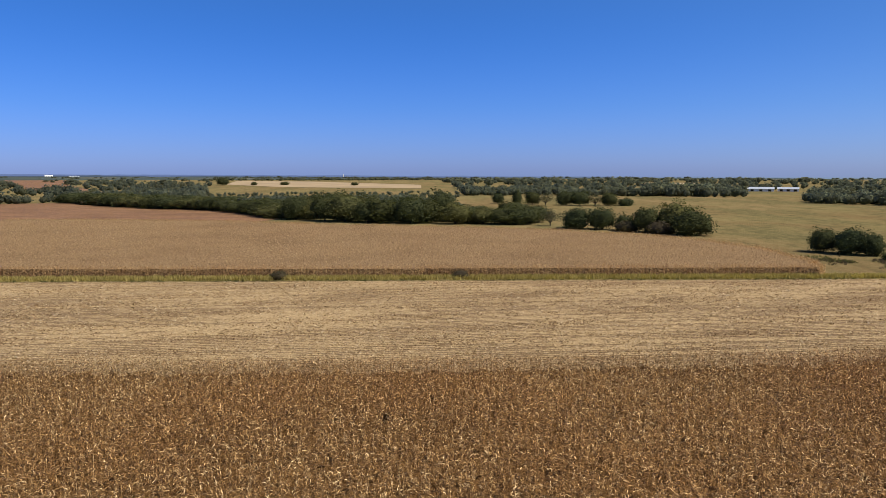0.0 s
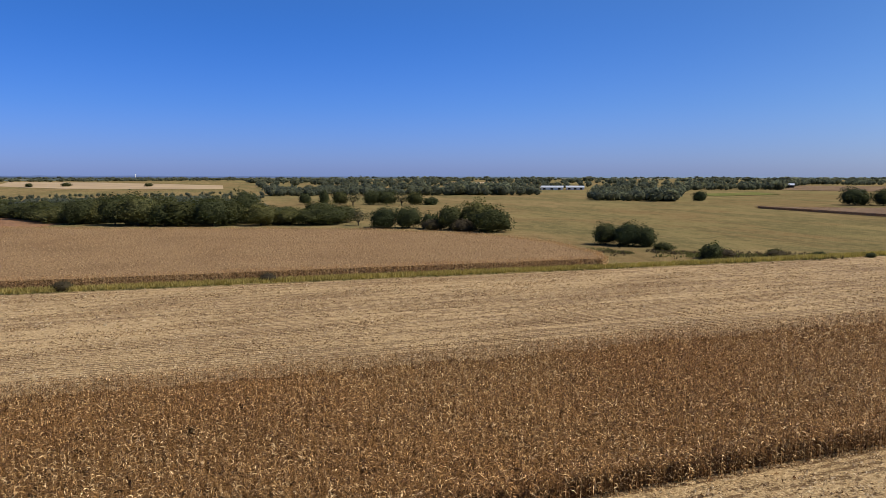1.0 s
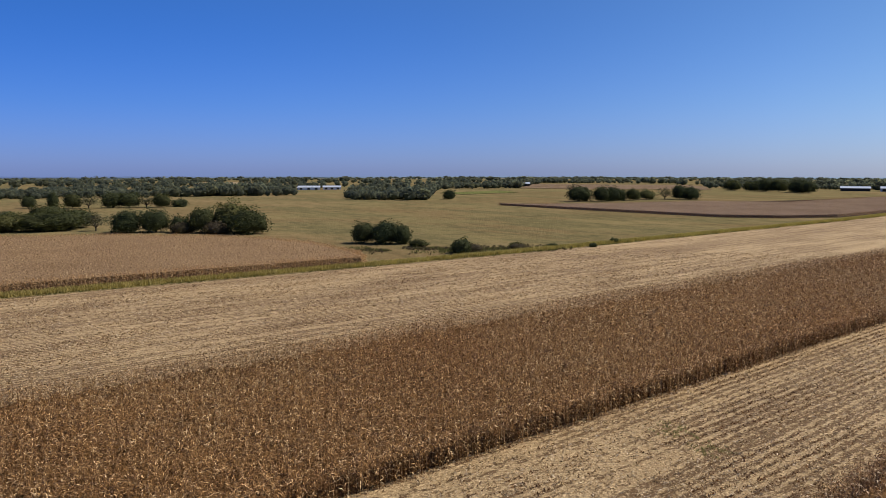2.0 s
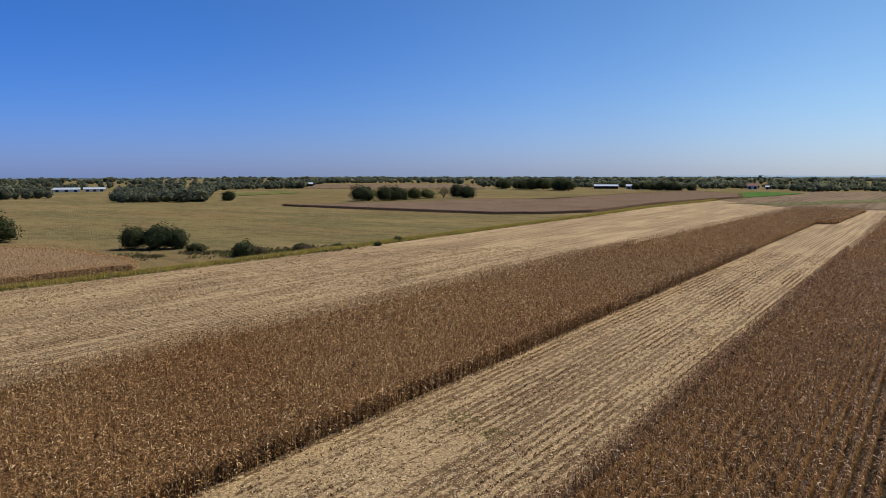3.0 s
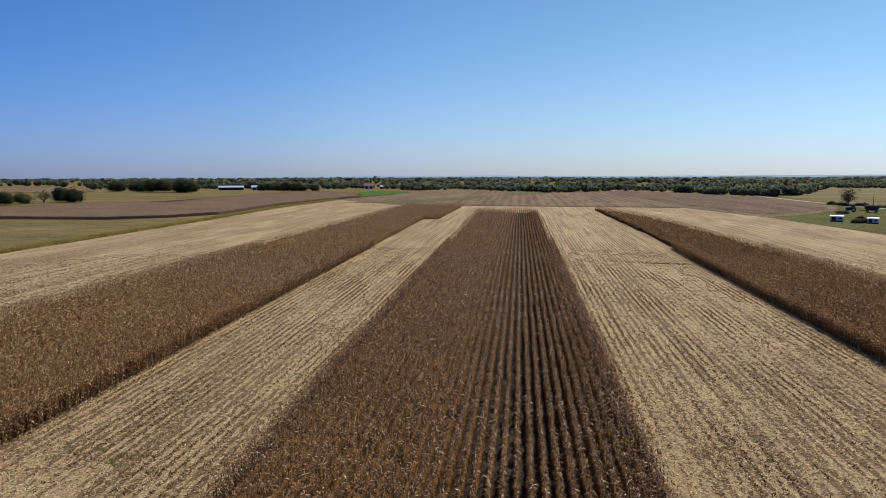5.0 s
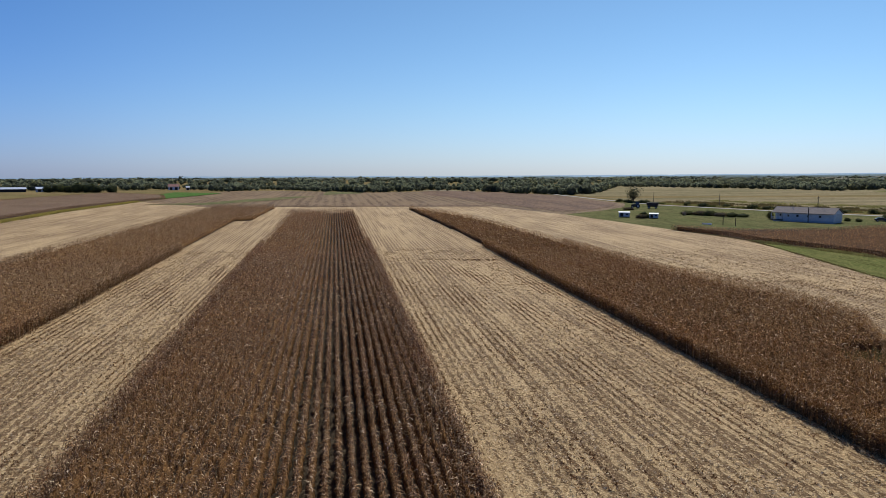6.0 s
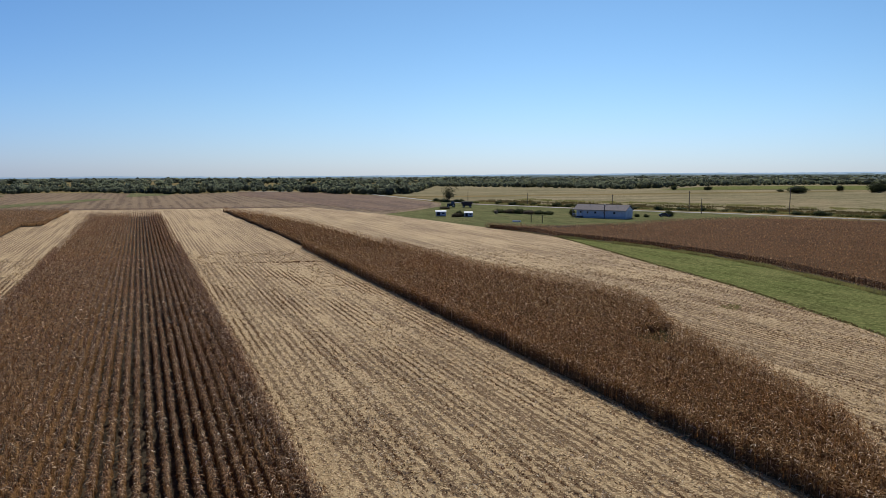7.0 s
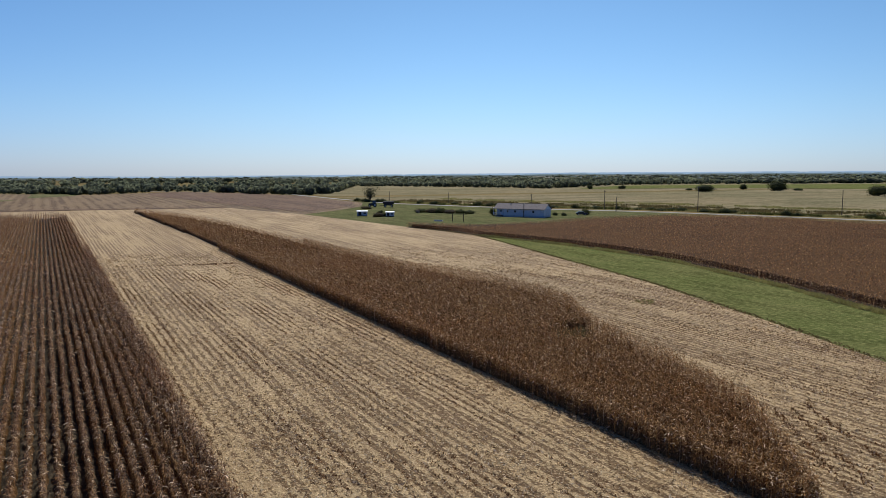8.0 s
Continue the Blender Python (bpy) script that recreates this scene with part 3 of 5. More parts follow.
PLANT_NEAR = [maize_plant(rng, 20, 2, 0.044, rng.uniform(1.95, 2.25), True, 0.34, 0.64, 2) for _ in range(30)]
PLANT_MID = [maize_plant(rng, 10, 2, 0.070, 2.1, False, 0.42, 0.85) for _ in range(20)]
PLANT_FAR = [maize_plant(rng, 8, 2, 0.095, 2.1, False, 0.5, 0.95, 4) for _ in range(20)]
PLANT_SIDE = [maize_plant(rng, 15, 2, 0.055, 2.1, True, 0.03, 0.72) for _ in range(20)]
PLANT_EDGE = [maize_plant(rng, 10, 1, 0.11, 2.1, False, 0.05, 1.1) for _ in range(20)]
TUFT = [maize_plant(rng, 8, 1, 0.080, 2.1, False, 0.86, 1.1) for _ in range(30)]


def maize(name, poly, label, bands, mat, row=0.76, gap=None, tall=1.0):
    """Maize in rows along y. bands: (nearest, farthest, plant spacing, templates, spread) by distance from the plan's origin."""
    xs, ys = [p[0] for p in poly], [p[1] for p in poly]
    root = tagged(new(name), label, "maize", kind="stuff")
    for k, (r0, r1, step, templates, wide, rowstep) in enumerate(bands):
        rx = np.arange(math.floor(min(xs) / row) * row, max(xs), row * rowstep)
        ry = np.arange(min(ys), max(ys), step)
        gx, gy = np.meshgrid(rx, ry)
        x = gx.ravel() + rng.normal(0, 0.03 * rowstep, gx.size)
        y = gy.ravel() + rng.uniform(-0.5, 0.5, gy.size) * step
        r = np.hypot(x, y) + rng.normal(0, 3, x.size)
        m = in_poly(poly, x, y) & (r >= r0) & (r < r1) & (rng.random(x.size) > 0.04)
        if gap:
            m &= np.hypot((x - gap[0]) / gap[2], (y - gap[1]) / gap[3]) + rng.normal(0, 0.2, x.size) > 1
        x, y = x[m], y[m]
        if not len(x):
            continue
        h = tall * rng.normal(1.0, 0.07, len(x))
        ob = scatter("plants", templates, x, y, land(x, y) + 0.08, rng.uniform(0, 6.28, len(x)), wide * rng.uniform(0.85, 1.15, len(x)), mat, rng, h)
        ob.parent = root
        ob["kind"] = "stuff"
    return root


def row_mass(poly, root, r0, r1, row=0.76, step=0.5, gap=None):
    """An uneven solid ridge along y, added inside each row in place of the close-packed stalks and hanging leaves; it
    blocks light and keeps the gaps dark.
    """
    xs, ys = [p[0] for p in poly], [p[1] for p in poly]
    V, Q, n = [], [], 0
    for x in np.arange(math.floor(min(xs) / row) * row, max(xs), row):
        y = np.arange(min(ys), max(ys), step)
        ok = in_poly(poly, np.full(len(y), x), y) & (np.hypot(x, y) < r1) & (np.hypot(x, y) > r0)
        if gap:
            ok &= np.hypot((x - gap[0]) / gap[2], (y - gap[1]) / gap[3]) > 1.1
        y = y[ok]
        if len(y) < 3:
            continue
        z, m = land(np.full(len(y), x), y), len(y)
        j = lambda s_: rng.normal(0, s_, m)
        top = 0.95 + j(0.2)
        ring = np.stack([np.stack([x - 0.16 + j(0.06), y, z], 1), np.stack([x - 0.06 + j(0.05), y, z + top], 1),
                         np.stack([x + 0.06 + j(0.05), y, z + top + j(0.05)], 1), np.stack([x + 0.16 + j(0.06), y, z], 1)], 1)
        V.append(ring.reshape(-1, 3))
        a_ = np.arange(m - 1)[np.diff(y) < step * 1.5]
        for k in range(3):
            Q.append(np.stack([a_ * 4 + k, a_ * 4 + k + 1, a_ * 4 + k + 5, a_ * 4 + k + 4], 1) + n)
        n += 4 * m
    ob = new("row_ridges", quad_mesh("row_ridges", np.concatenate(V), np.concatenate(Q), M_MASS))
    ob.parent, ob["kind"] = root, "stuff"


def fringe(poly, root, mat, step=0.24, templates=None, r0=0, r1=900, tall=1.0, offsets=(0.1, 0.8, 1.5)):
    """Full plants along the field's margin."""
    X, Y = [], []
    for off in offsets:
        line = shrunk(poly, off)
        for (x0, y0), (x1, y1) in zip(line, line[1:] + line[:1]):
            if max(y0, y1) < -100 or (x0 > 60 and max(y0, y1) < 40):
                continue
            u = np.arange(0, 1, step / math.hypot(x1 - x0, y1 - y0))
            X.append(x0 + (x1 - x0) * u), Y.append(y0 + (y1 - y0) * u)
    x, y = np.concatenate(X), np.concatenate(Y)
    m = (np.hypot(x, y) > r0) & (np.hypot(x, y) < r1)
    x, y = x[m], y[m]
    x, y = x + rng.normal(0, 0.15, len(x)), y + rng.normal(0, 0.15, len(x))
    ob = scatter("plants", templates or PLANT_EDGE, x, y, land(x, y) + 0.05, rng.uniform(0, 6.28, len(x)), rng.uniform(0.9, 1.2, len(x)), mat, rng, tall * rng.normal(1.0, 0.08, len(x)))
    ob.parent, ob["kind"] = root, "stuff"


def canopy(name, poly, top, root, mat, inset=1.8):
    """The closed mass of leaves inside a far maize field: a rough-topped slab on the land."""
    bm = bmesh.new()
    f = bm.faces.new([bm.verts.new((x, y, 0)) for x, y in shrunk(poly, inset)])
    edge = bmesh.ops.extrude_face_region(bm, geom=[f])
    raised = {v for v in edge["geom"] if isinstance(v, bmesh.types.BMVert)}
    for v in bm.verts:
        v.co.z = float(land(v.co.x, v.co.y)) + (top if v in raised else 0.0)
    bmesh.ops.recalc_face_normals(bm, faces=bm.faces)
    ob = part(name, bm, mat, root)
    ob["kind"] = "stuff"


GAP = (49.8, 60.4, 2.9, 2.7)
NEAR_BANDS = [(0, 11, 0.28, PLANT_NEAR, 1.0, 1), (11, 32, 0.6, PLANT_FAR, 0.8, 1), (32, 76, 0.30, PLANT_NEAR, 1.04, 1), (76, 150, 0.40, PLANT_MID, 1.1, 1), (150, 480, 0.85, PLANT_FAR, 1.1, 1)]
FAR_BANDS = [(0, 320, 1.15, TUFT, 1.1, 1)]
stand = maize("maize_stand", MAIZE_WEST, "dry brown standing maize in a long strip between stubble", NEAR_BANDS, M_MAIZE)
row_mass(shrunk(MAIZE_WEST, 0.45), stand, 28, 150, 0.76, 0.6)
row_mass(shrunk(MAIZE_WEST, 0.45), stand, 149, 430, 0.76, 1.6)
fringe(MAIZE_WEST, stand, M_MAIZE, 0.22, PLANT_SIDE, 30, 170, 0.95, (0.2, 0.42, 0.7))
stand = maize("maize_stand", MAIZE_MID, "dry brown standing maize strip with clear rows and dark gaps", NEAR_BANDS, M_MAIZE_EAST)
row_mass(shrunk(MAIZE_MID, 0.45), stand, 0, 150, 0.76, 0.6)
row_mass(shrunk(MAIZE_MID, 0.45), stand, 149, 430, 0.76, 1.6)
fringe(MAIZE_MID, stand, M_MAIZE_EAST, 0.22, PLANT_SIDE, 30, 170, 0.95, (0.2, 0.42, 0.7))
stand = maize("maize_stand", MAIZE_EAST, "dark brown standing maize tapering to a point amid stubble", NEAR_BANDS, M_MAIZE_POINT, gap=GAP)
row_mass(shrunk(MAIZE_EAST, 0.45), stand, 28, 150, 0.76, 0.6, gap=GAP)
row_mass(shrunk(MAIZE_EAST, 0.45), stand, 149, 430, 0.76, 1.6)
fringe(MAIZE_EAST, stand, M_MAIZE_POINT, 0.22, PLANT_SIDE, 30, 170, 0.95, (0.2, 0.42, 0.7))
for poly, mat, bands, label in (
        (MAIZE_CREEK, M_MAIZE_FAR, FAR_BANDS, "tan standing maize field reaching the creek trees"),
        (MAIZE_ROAD, M_MAIZE_RED, FAR_BANDS, "reddish brown standing maize field beside the road"),
        (MAIZE_NORTHWEST, M_MAIZE_GREY, [(0, 700, 1.7, TUFT, 1.5, 2)], "greyish brown standing maize field beyond the pasture")):
    tall = {M_MAIZE_GREY: 0.6, M_MAIZE_RED: 0.82, M_MAIZE_FAR: 1.0}[mat]
    stand = maize("maize_stand", poly, label, bands, mat, tall=tall)
    fringe(poly, stand, M_MAIZE_EDGE if mat is M_MAIZE_FAR else mat, {M_MAIZE_FAR: 0.19, M_MAIZE_RED: 0.26, M_MAIZE_GREY: 0.4}[mat], tall=tall, offsets=(0.1, 0.5, 1.0, 1.6) if mat is M_MAIZE_FAR else (0.1, 0.8, 1.5))
    canopy("canopy", poly, (1.35 if mat is M_MAIZE_RED else 1.6) * tall, stand, {M_MAIZE_RED: M_CANOPY_RED, M_MAIZE_GREY: M_CANOPY_GREY, M_MAIZE_FAR: M_CANOPY}[mat], 0.7 if mat is M_MAIZE_FAR else 2.2)


# ---- trees ----
def limb(bm, p0, p1, r0, r1, sides=6):
    p0, p1 = Vector(p0), Vector(p1)
    q = (p1 - p0).to_track_quat("Z", "Y")
    rings = []
    for p, r in ((p0, r0), (p1, r1)):
        rings.append([bm.verts.new(p + q @ Vector((r * math.cos(6.2832 * i_ / sides), r * math.sin(6.2832 * i_ / sides), 0))) for i_ in range(sides)])
    for i_ in range(sides):
        j = (i_ + 1) % sides
        bm.faces.new((rings[0][i_], rings[0][j], rings[1][j], rings[1][i_]))


def tree_kind(name, label, seed, h, w, mat, leaves=1500, low=0.18, lumps=13, size=0.34, sparse=False):
    """A tree of height h and crown width w at the origin: trunk with limbs, and crown."""
    rg = np.random.default_rng(seed)
    root = tagged(new(name), label, "tree" if name != "shrub" else "shrub", group="trees and shrubs")
    bm = bmesh.new()
    fork = h * 0.2
    limb(bm, (0, 0, -0.3), (0, 0, fork), h * 0.032, h * 0.024, 8)
    boughs = []
    for i_ in range(lumps):
        a_ = 2.4 * i_ + rg.uniform(-0.4, 0.4)
        lift_ = -0.75 + 1.7 * (i_ + rg.random()) / lumps
        flat = math.sqrt(max(0.0, 1 - min(1.0, abs(lift_)) ** 2))
        d = np.array([flat * math.cos(a_), flat * math.sin(a_), lift_])
        boughs.append((d / np.linalg.norm(d), rg.uniform(0.22, 0.58), rg.uniform(6.0, 12.0)))
        limb(bm, (0, 0, fork * rg.uniform(0.75, 1.0)), (d[0] * w * 0.36, d[1] * w * 0.36, h * (0.55 + 0.33 * d[2])), h * 0.014, h * 0.004, 5)
    part("trunk", bm, M_BARK, root)
    # the crown: an uneven shell of leaf sprays that bulges where the boughs end, over a dense heart
    z_lo = h * low
    mid, half = np.array([0, 0, 0.5 * (z_lo + h)]), np.array([0.5 * w, 0.5 * w, 0.5 * (h - z_lo)])

    def shell(d):
        return 0.60 + np.max([amp * np.exp(tight * (d @ b - 1)) for b, amp, tight in boughs], axis=0)
    def skirt(d):
        """The same directions with the lower half drawn out, so that the crown reaches the ground full width."""
        flat = np.linalg.norm(d[:, :2], axis=1)[:, None] + 1e-6
        full = np.where(d[:, 2:] < 0, flat ** 0.5, flat) / flat
        return np.concatenate([d[:, :2] * full, d[:, 2:]], 1)
    d = rg.normal(size=(leaves, 3))
    d /= np.linalg.norm(d, axis=1)[:, None]
    c = mid + skirt(d) * half * (shell(d) * rg.uniform(0.76 if not sparse else 0.3, 1.05, leaves))[:, None]
    nrm = d + rg.normal(0, 0.5, (leaves, 3))
    u = np.cross(nrm, rg.normal(size=(leaves, 3)))
    u /= np.linalg.norm(u, axis=1)[:, None]
    q = np.cross(nrm, u)
    q /= np.linalg.norm(q, axis=1)[:, None]
    s = (size * rg.uniform(0.6, 1.35, leaves))[:, None]
    v = np.stack([c - u * s, c + q * s * 0.9, c + u * s * 0.7 - q * s * 0.5], 1).reshape(-1, 3)
    f = np.arange(leaves * 3).reshape(-1, 3)
    if not sparse:
        hb = bmesh.new()
        bmesh.ops.create_icosphere(hb, subdivisions=2, radius=1.0)
        hv = np.array([p_.co[:] for p_ in hb.verts])
        hf = np.array([[p_.index for p_ in face.verts] for face in hb.faces])
        hb.free()
        hv /= np.linalg.norm(hv, axis=1)[:, None]
        f = np.concatenate([f, hf + len(v)])
        v = np.concatenate([v, mid + skirt(hv) * half * (shell(hv) * rg.uniform(0.70, 0.90, len(hv)))[:, None]])
    v[:, :2] *= 0.5 * w / np.percentile(np.abs(v[:, :2]), 97)
    v[:, 2] *= h / np.percentile(v[:, 2], 99)
    f = f[v[f, 2].min(axis=1) > -0.04 * h]
    crown = new("crown", tri_mesh("crown", v, f, mat))
    crown.parent = root
    return root


KINDS = {
    "oak": tree_kind("tree", "broad dark green tree with a rounded crown", 1, 10, 10.5, M_LEAF, 2400, -0.14, 13, 0.30),
    "oak_b": tree_kind("tree", "dark green tree with a lumpy dense crown", 2, 10, 9.0, M_LEAF, 2300, -0.16, 17, 0.28),
    "cedar": tree_kind("tree", "dense blackish green tree with leaves to the ground", 3, 8, 9.0, M_LEAF_DARK, 2500, -0.18, 15, 0.26),
    "turning": tree_kind("tree", "tree with yellowing olive foliage", 4, 10, 8.5, M_LEAF_TURNING, 2200, -0.12, 13, 0.28),
    "tall": tree_kind("tree", "tall upright green tree of the creek wood", 5, 12, 7.5, M_LEAF, 2100, -0.14, 17, 0.29),
    "shrub": tree_kind("shrub", "low spreading green shrub in dry grass", 6, 3, 4.2, M_LEAF, 800, -0.3, 11, 0.19),
    "brush": tree_kind("shrub", "leafless greyish brown brush thicket", 7, 4, 6.0, M_BRUSH, 800, -0.3, 11, 0.20),
    "thin": tree_kind("tree", "sparse small tree with thin grey green leaves", 8, 6, 5.0, M_THIN, 420, 0.08, 12, 0.20, True),
}
KIND_SIZE = {"oak": (10, 10.5), "oak_b": (10, 9.0), "cedar": (8, 9.0), "turning": (10, 8.5), "tall": (12, 7.5), "shrub": (3, 4.2), "brush": (4, 6.0), "thin": (6, 5.0)}
TREES = [
    # kind, x, y, height, width
    ("cedar", -220.6, 58, 6.6, 9.5), ("oak_b", -217, 65, 7.0, 8.5), ("shrub", -212.4, 70.4, 5.0, 5.5), ("oak", -206, 74.7, 7.2, 8.5),
    ("turning", -203, 82, 9.4, 10), ("cedar", -194, 83.5, 7.2, 11.0), ("thin", -232.8, 52.5, 5.6, 6), ("brush", -209, 70, 3.2, 8), ("brush", -201, 77, 3.6, 9),
    ("oak_b", -151.0, 94.6, 5.4, 6.0), ("cedar", -146.5, 98, 5.6, 7.2), ("cedar", -143.6, 100.5, 5.0, 5.0), ("shrub", -119.3, 99, 3.3, 4.6), ("shrub", -119, 115.2, 1.5, 3.2),
    ("cedar", -329.7, 265, 5.6, 8), ("oak", -342.9, 251, 5.2, 4.5), ("oak", -389, 59, 5.8, 6.5), ("tall", -370.4, 66, 8.2, 5), ("oak", -374.7, 75, 6.8, 8),
    ("thin", -371, 81, 6.2, 9), ("oak_b", -367, 90.8, 7.5, 10), ("oak", -363, 97, 7.2, 10), ("thin", -360, 104, 6, 10), ("oak_b", -357, 110, 6.8, 9), ("shrub", -355, 118, 4.0, 8),
    ("cedar", -262.4, 300.5, 8.6, 14), ("oak_b", -253.3, 308, 8.2, 10), ("cedar", -251, 314, 7.8, 9), ("cedar", -251.1, 320, 7.0, 8.5), ("oak", -247, 327, 6.6, 8), ("turning", -250, 343, 5.8, 10),
    ("thin", -243.5, 351, 6.5, 9), ("oak", -238, 357, 8.2, 9), ("cedar", -234, 361, 7.4, 11),
    ("brush", -123.6, -18.5, 1.5, 3.8), ("brush", -121, 12, 1.5, 3.2),
]


def plant(kind, x, y, h, w, turn):
    kh, kw = KIND_SIZE[kind]
    ob = copy_thing(KINDS[kind], pose(0, 0, 0))
    ob.matrix_basis = pose(x, y, float(land(x, y)), 0, 0, turn) @ Matrix.Diagonal((w / kw, w / kw, h / kh, 1))
    return ob


rt = random.Random(5)
for kind, x, y, h, w in TREES:
    plant(kind, x, y, h, w, rt.uniform(0, 360))
# tall trees round the far farmstead and a lower row beside it
for i_ in range(9):
    plant(rt.choice(["oak", "tall", "oak_b", "cedar"]), -318 + i_ * 10 + rt.uniform(-3, 3), 545 - i_ * 4 + rt.uniform(-6, 6), rt.uniform(7.0, 11.0), rt.uniform(9, 14), rt.uniform(0, 360))
for i_ in range(7):
    plant(rt.choice(["oak", "cedar", "oak_b"]), -208 + i_ * 7 + rt.uniform(-2, 2), 572 + rt.uniform(-4, 4), rt.uniform(5.0, 7.5), rt.uniform(7, 10), rt.uniform(0, 360))
# the creek wood: ranks of trees behind its front line
WOOD = [(-448, -196), (-375, -124), (-341, -75), (-282, -40), (-262, -18), (-251, 2), (-246, 18), (-243, 33), (-237, 46)]
for (x0, y0), (x1, y1) in zip(WOOD, WOOD[1:]):
    length = math.hypot(x1 - x0, y1 - y0)
    nx, ny = (y1 - y0) / length, -(x1 - x0) / length
    if nx > 0:
        nx, ny = -nx, -ny
    count = max(2, round(length / 7.0))
    for rank in range(2):
        for i_ in range(count):
            u = (i_ + rt.uniform(0.1, 0.9)) / count
            off = 3 + rank * 11 + rt.uniform(-2.5, 2.5)
            kind = rt.choice(["oak", "oak_b", "tall", "turning", "oak", "oak_b"])
            big = 10.3 if x0 > -300 else 6.4
            h = big * rt.uniform(0.78, 1.1) * (1.0 if rank else 0.9) * (0.72 if x0 > -246.5 and x0 > -247 else 1)
            plant(kind, x0 + (x1 - x0) * u + nx * off, y0 + (y1 - y0) * u + ny * off, h, rt.uniform(10.0, 14.0), rt.uniform(0, 360))


# ---- far woods ----
def crown_template(rg, sprays, size):
    """One far crown of unit height down to the ground: leaf sprays in lumps over a smaller heart."""
    lobes = rg.normal(size=(8, 3))
    lobes /= np.linalg.norm(lobes, axis=1)[:, None]
    amp = rg.uniform(0.15, 0.5, 8)
    heart = bmesh.new()
    bmesh.ops.create_icosphere(heart, subdivisions=1, radius=1.0)
    core = np.array([p_.co[:] for p_ in heart.verts])
    t = np.array([[p_.index for p_ in face.verts] for face in heart.faces])
    heart.free()
    d = rg.normal(size=(sprays, 3))
    d[:, 2] = np.where(d[:, 2] < -0.3, -d[:, 2], d[:, 2])
    d /= np.linalg.norm(d, axis=1)[:, None]
    body = 0.66 + np.max([a_ * np.exp(6.0 * (d @ b - 1)) for a_, b in zip(amp, lobes)], axis=0)
    c = d * (body * rg.uniform(0.8, 1.05, sprays))[:, None]
    u = np.cross(d + rg.normal(0, 0.5, (sprays, 3)), rg.normal(size=(sprays, 3)))
    u /= np.linalg.norm(u, axis=1)[:, None]
    q = np.cross(d + rg.normal(0, 0.4, (sprays, 3)), u)
    q /= np.linalg.norm(q, axis=1)[:, None]
    z = (size * rg.uniform(0.6, 1.4, sprays))[:, None]
    leaf = np.stack([c - u * z, c + q * z, c + u * z * 0.8 - q * z * 0.4], 1).reshape(-1, 3)
    v = np.concatenate([core * rg.uniform(0.55, 0.75, (len(core), 1)), leaf])
    t = np.concatenate([t, np.arange(sprays * 3).reshape(-1, 3) + len(core)])
    v = v * np.array([0.55, 0.55, 0.60]) + np.array([0, 0, 0.38])
    v[:, 2] = np.clip(v[:, 2], 0.0, 1.08)
    return v, t


# leaves paler and bluer than the near trees: distance haze put into the colour
M_HAZED_WOODS = foliage_material("far_woods", (0.082, 0.095, 0.074), (0.102, 0.115, 0.088), (0.124, 0.134, 0.103), 0.60, 1.9, 0.85)
M_HAZED_TURNING = foliage_material("far_turning_hazed", (0.090, 0.097, 0.066), (0.106, 0.110, 0.074), (0.122, 0.124, 0.084), 0.60, 1.8, 0.80)
TAN_FIELD = [(-1270, -280), (-1190, -100), (-889, 55), (-700, 45), (-800, -150), (-930, -240)]


